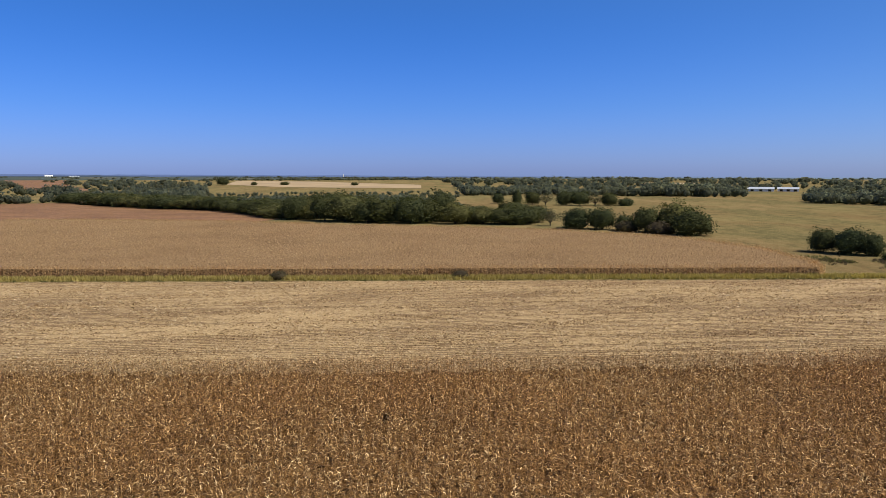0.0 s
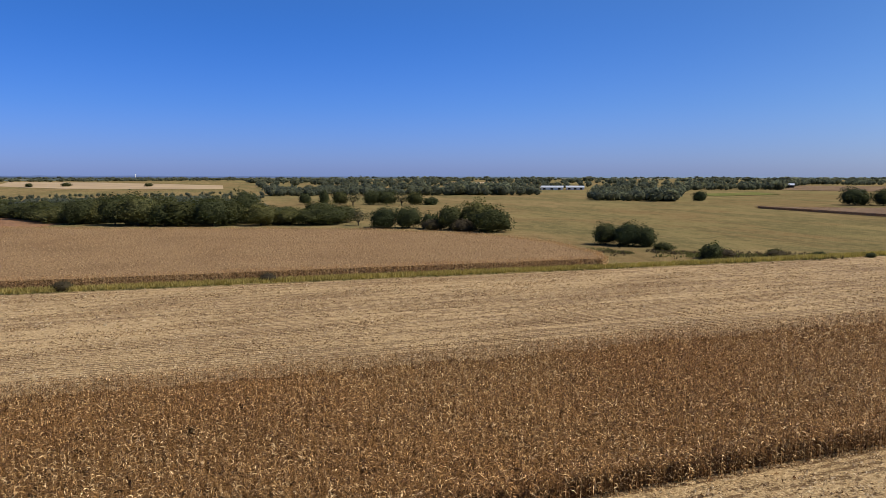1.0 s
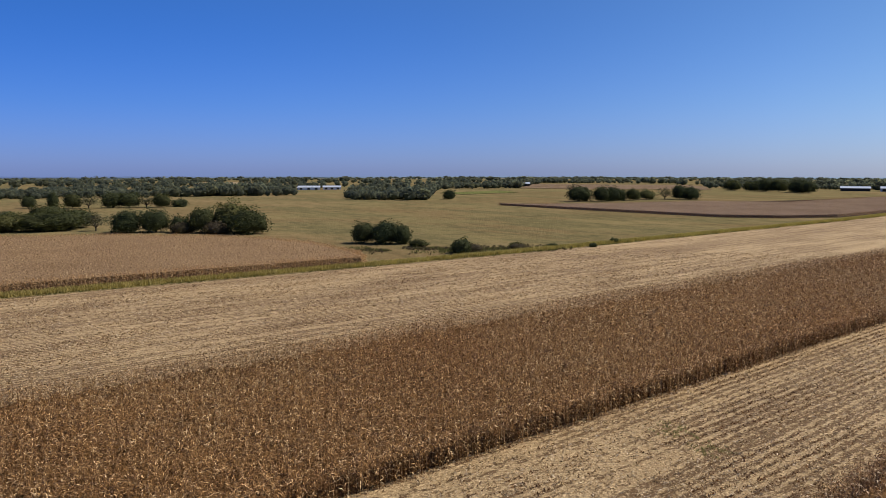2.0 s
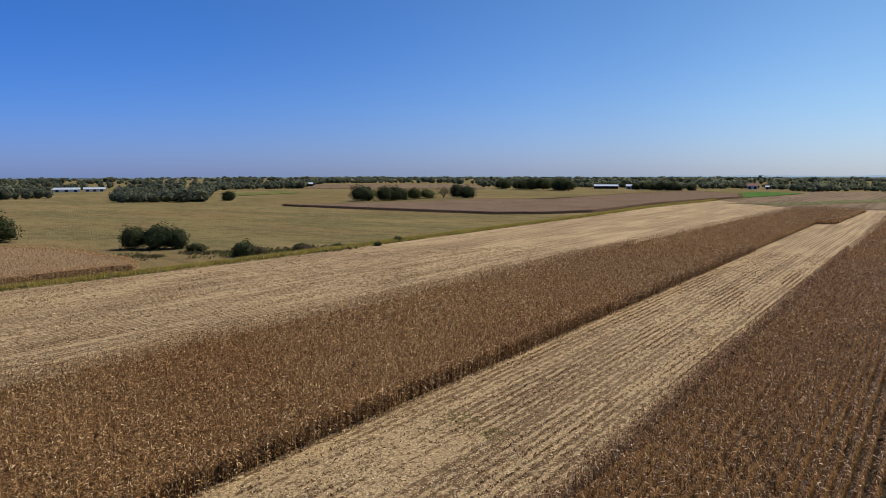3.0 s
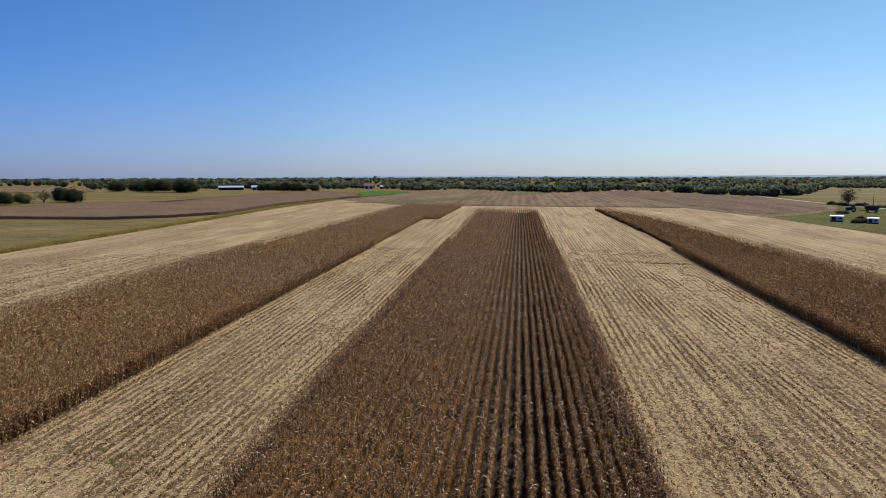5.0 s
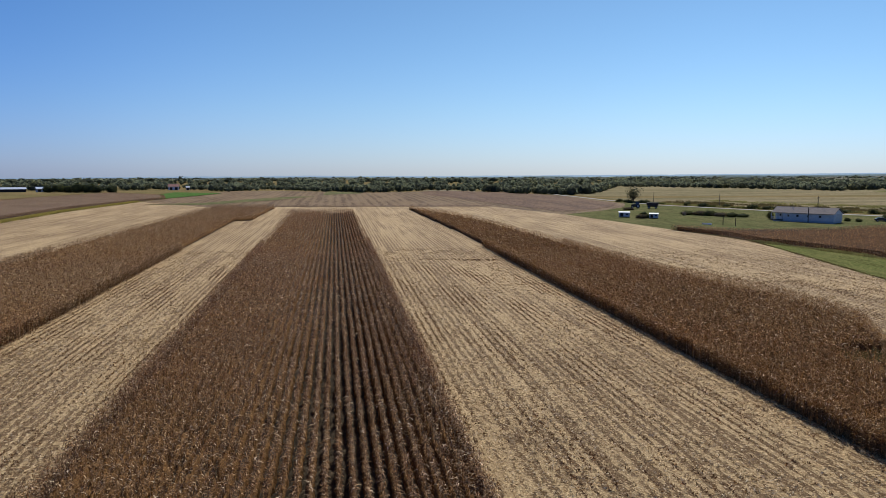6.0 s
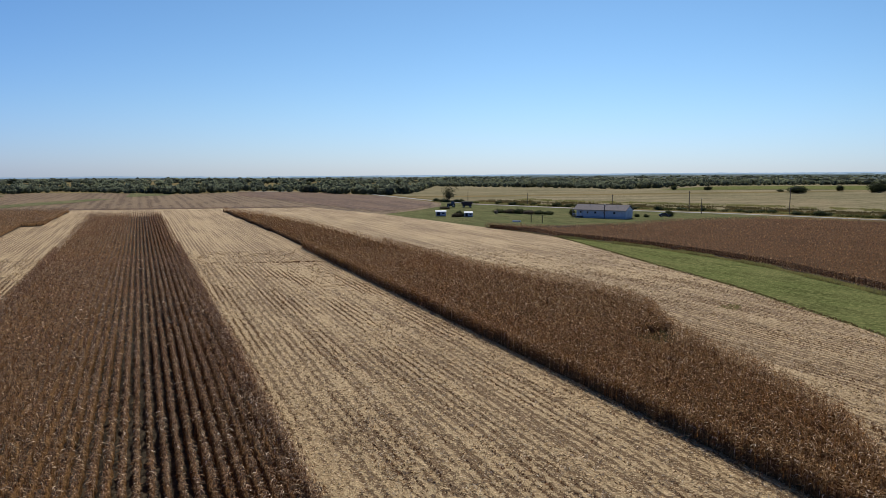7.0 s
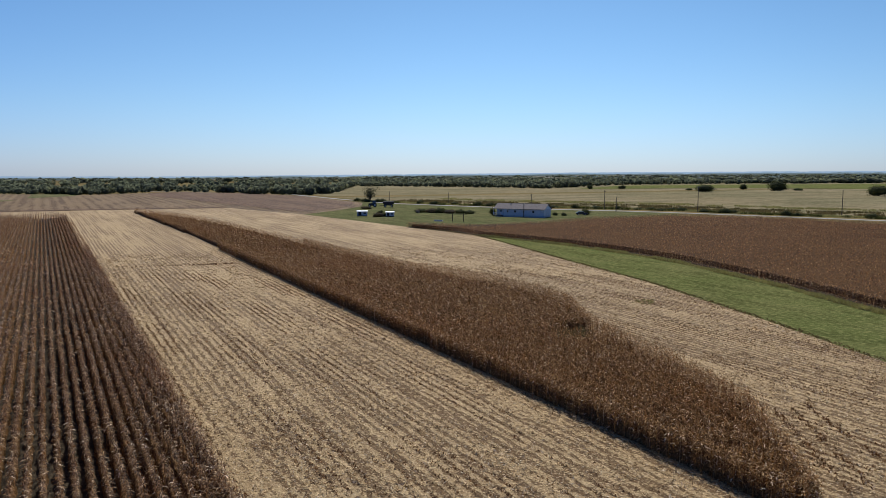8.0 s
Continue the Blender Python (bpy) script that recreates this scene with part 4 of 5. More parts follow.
def far_woods():
    """Woods along the creeks out to the skyline, thick in belts, with open ground between."""
    rg = np.random.default_rng(11)
    az_k = [-180, -62, -50, -43, -36.6, -32, -22, -20.5, -18.5, -14.3, -11, -7, -5, -2.4, 2.2, 5, 8, 11.4, 15, 19.4, 33, 34, 44, 45.5, 52, 53, 60, 62, 84, 86, 103, 104, 121, 180]
    r_k = [1100, 1100, 950, 870, 680, 730, 790, 545, 495, 528, 585, 610, 560, 545, 600, 640, 590, 690, 650, 690, 690, 900, 900, 650, 620, 410, 425, 495, 520, 1270, 1270, 440, 450, 700]
    X, Y, Q, H_ = [], [], [], []
    for ring, (count, r_lo, r_hi, az0, az1) in enumerate(((2400, 1.0, 1.09, -75, 135), (5600, 1.02, 2.4, -75, 135), (5000, 1.9, 9.0, -75, 135), (420, 0.27, 0.46, 84.5, 104), (1500, 1.0, 1.9, -64, -20.8))):
        az = rg.uniform(az0, az1, count)
        r = np.interp(az, az_k, r_k) * np.exp(rg.uniform(math.log(r_lo), math.log(r_hi), count))
        if ring == 3:
            r = rg.uniform(330, 600, count)
        x, y = -np.sin(np.radians(az)) * r, np.cos(np.radians(az)) * r
        for a_, b_, q, bearing in zip(x, y, r, az):
            if q > 1900 or (59.2 < bearing < 63.2 and q < 680) or in_poly(TAN_FIELD, a_, b_) or in_poly(BEANS, a_, b_):
                continue
            d = noise.noise(Vector((a_ / 170, b_ / 170, 3.0))) + 0.5 * noise.noise(Vector((a_ / 45, b_ / 45, 9.0)))
            if d > (-0.9, -0.38, -0.12, -0.6, -0.7)[ring] and not any(in_poly(f_, a_, b_) for f_ in OPEN_FAR):
                X.append(a_), Y.append(b_), Q.append(q)
                swell = 0.72 + 0.55 * noise.noise(Vector((a_ / 38, b_ / 38, 17.0)))
                h = max(2.2, rg.uniform(6.0, 9.5) * swell) * (1.0 if q < 1100 else 0.66)
                H_.append(min(h, max(2.5, 18.3 - q * 0.032)) if ring == 3 else h)
    x, y, q, hh = (np.array(v_) for v_ in (X, Y, Q, H_))
    for nm, m, sprays, size in (("near", q < 1000, 46, 0.20), ("far", q >= 1000, 12, 0.34)):
        tpl = [crown_template(rg, sprays, size) for _ in range(14)]
        pick = rg.random(len(x))
        for tone, sel, mat in (("green", pick < 0.8, M_HAZED_WOODS), ("turning", pick >= 0.8, M_HAZED_TURNING)):
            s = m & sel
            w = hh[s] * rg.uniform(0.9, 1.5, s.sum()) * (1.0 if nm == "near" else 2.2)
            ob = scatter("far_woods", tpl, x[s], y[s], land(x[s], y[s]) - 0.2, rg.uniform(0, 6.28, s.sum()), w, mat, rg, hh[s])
            tagged(ob, f"{'yellowing' if tone == 'turning' else 'dark green'} woods along the far creeks", "woods", kind="stuff")


OPEN_FAR = [poly for poly, mat, label in FAR_FIELDS]
far_woods()


# ---- buildings, vehicles and yard things ----
def box(bm, x0, x1, y0, y1, z0, z1, taper=0.0):
    v = [bm.verts.new(p) for p in ((x0, y0, z0), (x1, y0, z0), (x1, y1, z0), (x0, y1, z0),
                                   (x0 + taper, y0 + taper, z1), (x1 - taper, y0 + taper, z1), (x1 - taper, y1 - taper, z1), (x0 + taper, y1 - taper, z1))]
    for f in ((3, 2, 1, 0), (4, 5, 6, 7), (0, 1, 5, 4), (1, 2, 6, 5), (2, 3, 7, 6), (3, 0, 4, 7)):
        bm.faces.new([v[i_] for i_ in f])


def box_part(name, dims, mat, parent, label="", bevel=0.02, taper=0.0):
    bm = bmesh.new()
    box(bm, *dims, taper)
    if bevel:
        bmesh.ops.bevel(bm, geom=bm.edges[:], offset=bevel, segments=1, affect="EDGES", clamp_overlap=True)
    return part(name, bm, mat, parent, label)


def prism(bm, outline, y0, y1):
    """An outline in x and z drawn out along y."""
    a_ = [bm.verts.new((x, y0, z)) for x, z in outline]
    b_ = [bm.verts.new((x, y1, z)) for x, z in outline]
    bm.faces.new(a_), bm.faces.new(b_[::-1])
    for i_ in range(len(outline)):
        j = (i_ + 1) % len(outline)
        bm.faces.new((a_[j], a_[i_], b_[i_], b_[j]))
    bmesh.ops.recalc_face_normals(bm, faces=bm.faces)


def prism_part(name, outline, y0, y1, mat, parent, label="", bevel=0.0):
    bm = bmesh.new()
    prism(bm, outline, y0, y1)
    if bevel:
        bmesh.ops.bevel(bm, geom=bm.edges[:], offset=bevel, segments=2, affect="EDGES", clamp_overlap=True)
    return part(name, bm, mat, parent, label)


def disc(bm, x, y0, y1, z, r, sides=18):
    """A wheel-shaped drum about an axis along y."""
    prism(bm, [(x + r * math.cos(6.2832 * i_ / sides), z + r * math.sin(6.2832 * i_ / sides)) for i_ in range(sides)], y0, y1)


def wheel(parent, x, y, r, width):
    bm = bmesh.new()
    disc(bm, x, y - width / 2, y + width / 2, r, r)
    bmesh.ops.bevel(bm, geom=bm.edges[:], offset=r * 0.06, segments=1, affect="EDGES", clamp_overlap=True)
    hub = part("wheel", bm, M_TYRE, parent, "black rubber wheel")
    bm = bmesh.new()
    disc(bm, x, y - width / 2 - 0.012, y + width / 2 + 0.012, r, r * 0.55, 14)
    part("rim", bm, M_STEEL, hub)


def set_down(root, x, y, turn):
    root.matrix_basis = pose(x, y, float(land(x, y)) + 0.08, 0, 0, turn)
    return root


def siding(name, col):
    k = Mat(name, 0.6, 0.3)
    w = k.n.new("ShaderNodeTexWave")
    w.wave_type, w.bands_direction, w.wave_profile = "BANDS", "Z", "SAW"
    w.inputs["Scale"].default_value = 0.314 / 0.2
    k.l.new(k.co, w.inputs["Vector"])
    c = k.mix(k.ramp(k.noise(0.8, 5), (0.4, 0.0), (0.7, 1.0)), tuple(v * 0.85 for v in col), col)
    c = k.mix(k.math("MULTIPLY", k.ramp(w.outputs["Fac"], (0.0, 1.0), (0.12, 0.0)), 0.5), c, tuple(v * 0.5 for v in col))
    k.bump(w.outputs["Fac"], 0.5, 0.03)
    return k.color(c)


M_SIDING = siding("pale_blue_siding", (0.60, 0.60, 0.58))
M_SHINGLE = plain("grey_shingle", (0.21, 0.18, 0.165), 0.9, 0.15, 0.3, 1.2)
M_WHITE = plain("white_paint", (0.78, 0.78, 0.77), 0.5, 0.35, 0.12, 1.5)
M_GREYSHEET = plain("dull_grey_sheet", (0.58, 0.58, 0.57), 0.7, 0.2, 0.2, 1.5)
M_SHEET = plain("galvanised_sheet", (0.62, 0.66, 0.70), 0.4, 0.5, 0.15, 0.6, 0.3)
M_RUST_ROOF = plain("red_brown_roof", (0.30, 0.15, 0.12), 0.8, 0.2, 0.3, 0.8)
M_GLASS = plain("dark_window_glass", (0.02, 0.025, 0.03), 0.08, 0.6, 0.1, 1.0)
M_DARK = plain("shadowed_timber", (0.05, 0.042, 0.036), 0.9, 0.1, 0.3, 3.0)
M_POLE = plain("weathered_pole", (0.13, 0.105, 0.085), 0.9, 0.1, 0.3, 2.0)
M_TYRE = plain("tyre_rubber", (0.025, 0.025, 0.026), 0.85, 0.15, 0.3, 5.0)
M_STEEL = plain("bare_steel", (0.45, 0.45, 0.44), 0.45, 0.5, 0.3, 5.0, 0.8)
M_CAR = plain("dark_car_paint", (0.025, 0.028, 0.035), 0.25, 0.6, 0.2, 2.0)
M_TRACTOR = plain("green_machine_paint", (0.06, 0.055, 0.045), 0.6, 0.15, 0.3, 2.0)
M_WAGON = plain("plum_wagon_paint", (0.07, 0.05, 0.045), 0.65, 0.15, 0.3, 1.5)
M_HAY = plain("weathered_hay", (0.36, 0.25, 0.14), 0.95, 0.1, 0.35, 3.0)
M_CONCRETE = plain("concrete", (0.5, 0.49, 0.46), 0.9, 0.2, 0.15, 2.0)


def window(parent, x, z, w, h, y, face=-1):
    """A framed window on a wall that faces -y (or +y)."""
    wd = box_part("window", (x - w / 2, x + w / 2, min(y, y + 0.05 * face), max(y, y + 0.05 * face), z, z + h), M_SIDING, parent, "pale framed window", 0.01)
    y2 = y + 0.05 * face
    box_part("pane", (x - w / 2 + 0.07, x + w / 2 - 0.07, min(y2, y2 + 0.012 * face), max(y2, y2 + 0.012 * face), z + 0.07, z + h - 0.07), M_GLASS, wd, "dark glass pane", 0)
    return wd


def house():
    root = tagged(new("house"), "long low pale blue house with grey shingle roof and porch", "house")
    L, D = 9.8, 4.0
    box_part("foundation", (-L + 0.1, L - 0.1, -D + 0.1, D - 0.1, -0.4, 0.55), M_CONCRETE, root, "grey concrete footing")
    wall = box_part("wall", (-L + 3.4, L, -D, D, 0.55, 3.0), M_SIDING, root, "pale blue lap siding", 0)
    box_part("wall", (-L, -L + 3.4, -D + 2.0, D, 0.55, 3.0), M_SIDING, root, "pale blue lap siding set back behind the porch", 0)
    prism_part("gable", [(-D, 3.0), (D, 3.0), (0, 4.7)], L - 0.12, L, M_WHITE, root, "white gable end").matrix_basis = pose(0, 0, 0, 0, 0, -90) 
    prism_part("gable", [(-D, 3.0), (D, 3.0), (0, 4.7)], -L, -L + 0.12, M_WHITE, root, "white gable end").matrix_basis = pose(0, 0, 0, 0, 0, -90)
    for s in (-1, 1):
        bm = bmesh.new()
        prism(bm, [(-L - 0.4, 0), (L + 0.4, 0), (L + 0.4, 0.14), (-L - 0.4, 0.14)], 0, math.hypot(D + 0.5, 1.9))
        roof = part("roof", bm, M_SHINGLE, root, "grey shingle roof slope")
        tilt = math.degrees(math.atan2(1.9, D + 0.5))
        roof.matrix_basis = pose(0, -D - 0.5, 2.86, tilt) if s < 0 else pose(0, D + 0.5, 2.86, tilt, 0, 180)
    box_part("ridge_cap", (-L - 0.4, L + 0.4, -0.15, 0.15, 4.76, 4.92), M_SHINGLE, root)
    for x, y in ((-4.6, -1.2), (-3.9, -1.6), (1.2, -1.0), (6.2, -1.8)):
        bm = bmesh.new()
        limb(bm, (x, y, 3.7), (x, y, 4.95), 0.09, 0.09, 8)
        part("roof_vent", bm, M_STEEL, root, "small metal roof vent")
    for x, w in ((-4.6, 0.7), (-1.6, 0.9), (1.8, 0.6), (5.6, 0.9)):
        window(root, x, 1.6, w, 0.85, -D)
    door = box_part("door", (-L + 1.3, -L + 2.2, -D + 1.93, -D + 2.0, 0.6, 2.65), M_WHITE, root, "white front door under the porch")
    box_part("door_pane", (-L + 1.5, -L + 2.0, -D + 1.91, -D + 1.93, 1.7, 2.4), M_GLASS, door, "", 0)
    box_part("porch_deck", (-L - 0.6, -L + 3.4, -D - 0.4, -D + 2.0, 0.35, 0.55), M_DARK, root, "dark timber porch deck")
    for x in (-L - 0.5, -L + 1.4, -L + 3.2):
        box_part("porch_post", (x - 0.06, x + 0.06, -D - 0.3, -D - 0.18, 0.55, 2.85), M_WHITE, root, "white porch post")
        box_part("footing_post", (x - 0.08, x + 0.08, -D - 0.32, -D - 0.16, -0.3, 0.35), M_DARK, root)
    box_part("porch_rail", (-L - 0.5, -L + 3.2, -D - 0.28, -D - 0.2, 1.35, 1.45), M_WHITE, root, "white porch handrail")
    for i_ in range(14):
        x = -L - 0.3 + i_ * 0.26
        box_part("baluster", (x, x + 0.04, -D - 0.26, -D - 0.22, 0.55, 1.35), M_WHITE, root, "", 0)
    for i_ in range(2):
        box_part("porch_step", (-L + 1.2, -L + 2.4, -D - 0.7 - 0.3 * i_, -D - 0.4 - 0.3 * i_, -0.2, 0.37 - 0.18 * (i_ + 1) + 0.02), M_CONCRETE, root, "concrete step")
    return root


set_down(house(), 159.1, 226.5, -55.2)


def shed(label, w, d, h, mat):
    root = tagged(new("shed"), label, "shed", group="yard sheds")
    for s in (-1, 1):
        box_part("skid", (-w / 2, w / 2, s * d * 0.32 - 0.08, s * d * 0.32 + 0.08, -0.1, 0.22), M_DARK, root, "dark timber skid")
    box_part("body", (-w / 2, w / 2, -d / 2, d / 2, 0.22, h), mat, root, "", 0.03)
    prism_part("roof", [(-d / 2 - 0.2, h - 0.02), (d / 2 + 0.2, h + 0.25), (d / 2 + 0.2, h + 0.32), (-d / 2 - 0.2, h + 0.06)], -w / 2 - 0.15, w / 2 + 0.15, M_WHITE, root, "white sheet metal roof").matrix_basis = pose(0, 0, 0, 0, 0, -90) @ pose(0, 0, 0, 0, 0, 180)
    # solid dark panel paints the shade inside an open doorway
    door = box_part("door", (-w * 0.38, -w * 0.08, -d / 2 - 0.04, -d / 2, 0.3, h - 0.2), M_DARK, root, "dark panel painting the shade of an open doorway", 0)
    box_part("handle", (-w * 0.12, -w * 0.10, -d / 2 - 0.08, -d / 2 - 0.04, h * 0.5, h * 0.5 + 0.12), M_STEEL, door, "", 0)
    box_part("hatch", (w * 0.12, w * 0.36, -d / 2 - 0.03, -d / 2, h * 0.5, h * 0.78), M_DARK, root, "", 0)
    return root


set_down(shed("white metal farm shed with a pale flat roof", 3.9, 2.4, 1.75, M_GREYSHEET), 105.7, 255.5, -22)
set_down(shed("small white roofed shed beside brush", 3.1, 2.2, 1.6, M_GREYSHEET), 113.8, 248.0, -24)


def tractor():
    root = tagged(new("tractor"), "dark green farm tractor parked by the road", "tractor")
    prism_part("hood", [(0.4, 0.9), (2.3, 0.9), (2.35, 1.5), (2.1, 1.75), (0.4, 1.85)], -0.42, 0.42, M_TRACTOR, root, "", 0.05)
    box_part("chassis", (-1.3, 2.2, -0.35, 0.35, 0.6, 0.95), M_DARK, root)
    box_part("cab", (-1.1, 0.4, -0.75, 0.75, 1.0, 2.75), M_GLASS, root, "dark glazed cab", 0.04, 0.08)
    for x in (-1.1, 0.36):
        for y in (-0.75, 0.71):
            box_part("cab_post", (x - 0.02, x + 0.06, y - 0.02, y + 0.06, 1.0, 2.75), M_TRACTOR, root, "", 0)
    box_part("cab_roof", (-1.2, 0.5, -0.85, 0.85, 2.75, 2.92), M_TRACTOR, root)
    bm = bmesh.new()
    limb(bm, (1.4, 0.2, 1.7), (1.4, 0.2, 2.7), 0.05, 0.05, 8)
    part("exhaust", bm, M_STEEL, root, "steel exhaust pipe")
    for y in (-0.95, 0.95):
        wheel(root, -0.7, y, 0.85, 0.5)
        wheel(root, 1.75, y * 0.9, 0.55, 0.35)
        prism_part("fender", [(-1.5, 1.55), (-0.2, 1.75), (0.1, 1.4), (0.1, 1.5), (-0.2, 1.85), (-1.5, 1.65)], y - 0.25, y + 0.25, M_TRACTOR, root)
    return root


def wagon():
    root = tagged(new("grain_wagon"), "dark plum coloured grain wagon behind the tractor", "wagon")
    prism_part("hopper", [(-1.6, 0.95), (1.6, 0.95), (2.5, 1.5), (2.5, 2.6), (-2.5, 2.6), (-2.5, 1.5)], -1.15, 1.15, M_WAGON, root, "", 0.03)
    for x in (-2.5, -1.25, 0.0, 1.25, 2.5):
        box_part("rib", (x - 0.04, x + 0.04, -1.2, -1.15, 1.5, 2.6), M_WAGON, root, "", 0)
    box_part("frame", (-2.3, 2.3, -0.5, 0.5, 0.75, 0.95), M_DARK, root)
    box_part("drawbar", (-4.2, -2.2, -0.08, 0.08, 0.6, 0.75), M_DARK, root)
    for x in (-1.5, 1.5):
        for y in (-0.85, 0.85):
            wheel(root, x, y, 0.5, 0.3)
    return root


set_down(tractor(), 134.5, 311.5, 155)
set_down(wagon(), 140.6, 308.0, -28)


def parked_car():
    root = tagged(new("car"), "dark parked car with a pale windscreen on a gravel drive", "car")
    prism_part("body", [(-2.15, 0.35), (2.15, 0.35), (2.2, 0.62), (2.05, 0.86), (0.95, 0.95), (-1.75, 0.98), (-2.2, 0.9)], -0.85, 0.85, M_CAR, root, "", 0.06)
    cabin = prism_part("cabin", [(-1.7, 0.94), (1.0, 0.92), (0.35, 1.42), (-1.15, 1.46)], -0.72, 0.72, M_CAR, root, "", 0.05)
    for y in (-0.735, 0.725):
        prism_part("side_window", [(-1.4, 1.0), (0.75, 1.0), (0.28, 1.36), (-1.08, 1.39)], y, y + 0.01, M_GLASS, cabin)
    # pale sheet colour paints the sky's reflection on the glass
    prism_part("windscreen", [(1.02, 0.97), (0.42, 1.4), (0.45, 1.42), (1.05, 0.99)], -0.62, 0.62, M_SHEET, cabin, "windscreen painted pale for the sky's reflection")
    for y in (-0.6, 0.45):
        box_part("headlight", (2.14, 2.2, y, y + 0.22, 0.62, 0.76), M_SHEET, root, "clear headlight")
    for x in (-1.35, 1.35):
        for y in (-0.78, 0.78):
            wheel(root, x, y, 0.32, 0.2)
    return root


set_down(parked_car(), 184.1, 222.4, -30)


def pole(h, arm=True):
    root = tagged(new("utility_pole"), "weathered wooden utility pole with a crossarm" if arm else "plain weathered wooden utility pole", "pole", group="utility poles")
    bm = bmesh.new()
    limb(bm, (0, 0, -0.4), (0, 0, h), 0.17, 0.12, 10)
    part("post", bm, M_POLE, root)
    if arm:
        cross = box_part("crossarm", (-1.1, 1.1, -0.06, 0.06, h - 0.75, h - 0.6), M_POLE, root)
        for x in (-0.95, 0.0, 0.95):
            bm = bmesh.new()
            limb(bm, (x, 0, h - 0.6), (x, 0, h - 0.38), 0.05, 0.03, 6)
            part("insulator", bm, M_GLASS, cross)
    else:
        box_part("pole_cap", (-0.14, 0.14, -0.14, 0.14, h - 0.02, h + 0.05), M_STEEL, root)
    return root


for x, y, h, arm in ((178.4, 318.3, 5.8, False), (188.5, 262, 7.0, True), (219.5, 249.5, 8.6, True), (209.2, 230.6, 6.2, False), (241, 216, 10.8, True), (275, 174.6, 10.0, True), (167.1, 364.9, 5.4, False), (155.7, 221.0, 5.2, False)):
    set_down(pole(h, arm), x, y, 28)


def clothesline():
    root = tagged(new("clothesline"), "dark clothesline with two tee posts on the lawn", "clothesline")
    for x in (-2.2, 2.2):
        box_part("post", (x - 0.1, x + 0.1, -0.1, 0.1, -0.3, 2.55), M_DARK, root, "dark upright post")
    box_part("crossbar", (-3.6, 3.6, -0.04, 0.04, 2.45, 2.55), M_DARK, root, "thin dark crossbar")
    return root


set_down(clothesline(), 124.0, 214.8, -62)


def hay_bale():
    root = tagged(new("hay_bale"), "weathered tan round hay bale on the lawn", "bale")
    bm = bmesh.new()
    disc(bm, 0, -0.6, 0.6, 0.68, 0.7, 20)
    bmesh.ops.bevel(bm, geom=bm.edges[:], offset=0.06, segments=2, affect="EDGES", clamp_overlap=True)
    part("bale", bm, M_HAY, root)
    for y in (-0.3, 0.0, 0.3):
        bm = bmesh.new()
        disc(bm, 0, y - 0.015, y + 0.015, 0.68, 0.712, 20)
        part("twine", bm, M_POLE, root, "twine band")
    return root


set_down(hay_bale(), 132.5, 262, 20)


def trough():
    root = tagged(new("trough"), "low white feed trough lying on the grass", "trough")
    box_part("base", (-1.4, 1.4, -0.3, 0.3, 0.0, 0.12), M_WHITE, root)
    for y in (-0.34, 0.28):
        box_part("side", (-1.4, 1.4, y, y + 0.06, 0.0, 0.4), M_WHITE, root)
    for x in (-1.46, 1.4):
        box_part("end", (x, x + 0.06, -0.34, 0.34, 0.0, 0.4), M_WHITE, root)
    return root


set_down(trough(), 118.6, 218.9, -50)


def barn(label, L, D, h, ridge, wall_mat, roof_mat, category="barn", doors=3):
    root = tagged(new("barn" if category == "barn" else "farmhouse"), label, category)
    prism_part("wall", [(-D, -0.5), (D, -0.5), (D, h), (0, ridge - 0.1), (-D, h)], -L, L, wall_mat, root).matrix_basis = pose(0, 0, 0, 0, 0, -90)
    for s in (-1, 1):
        r = prism_part("roof", [(0, 0), (math.hypot(D + 0.5, ridge - h) + 0.3, 0), (math.hypot(D + 0.5, ridge - h) + 0.3, 0.12), (0, 0.12)], -L - 0.4, L + 0.4, roof_mat, root)
        tilt = math.degrees(math.atan2(ridge - h, D + 0.5))
        r.matrix_basis = pose(0, s * (-D - 0.5), h - 0.1, 0, 0, 90 if s > 0 else -90) @ pose(0, 0, 0, 0, -tilt, 0)
    for i_ in range(doors):
        x = -L + (i_ + 0.5) * 2 * L / doors
        # dark panel on the closed wall paints the doorway's shade
        box_part("door", (x - 1.1, x + 1.1, -D - 0.06, -D + 0.01, 0.0, h * 0.8), M_DARK, root, "dark panel painting a shaded doorway", 0)
    return root


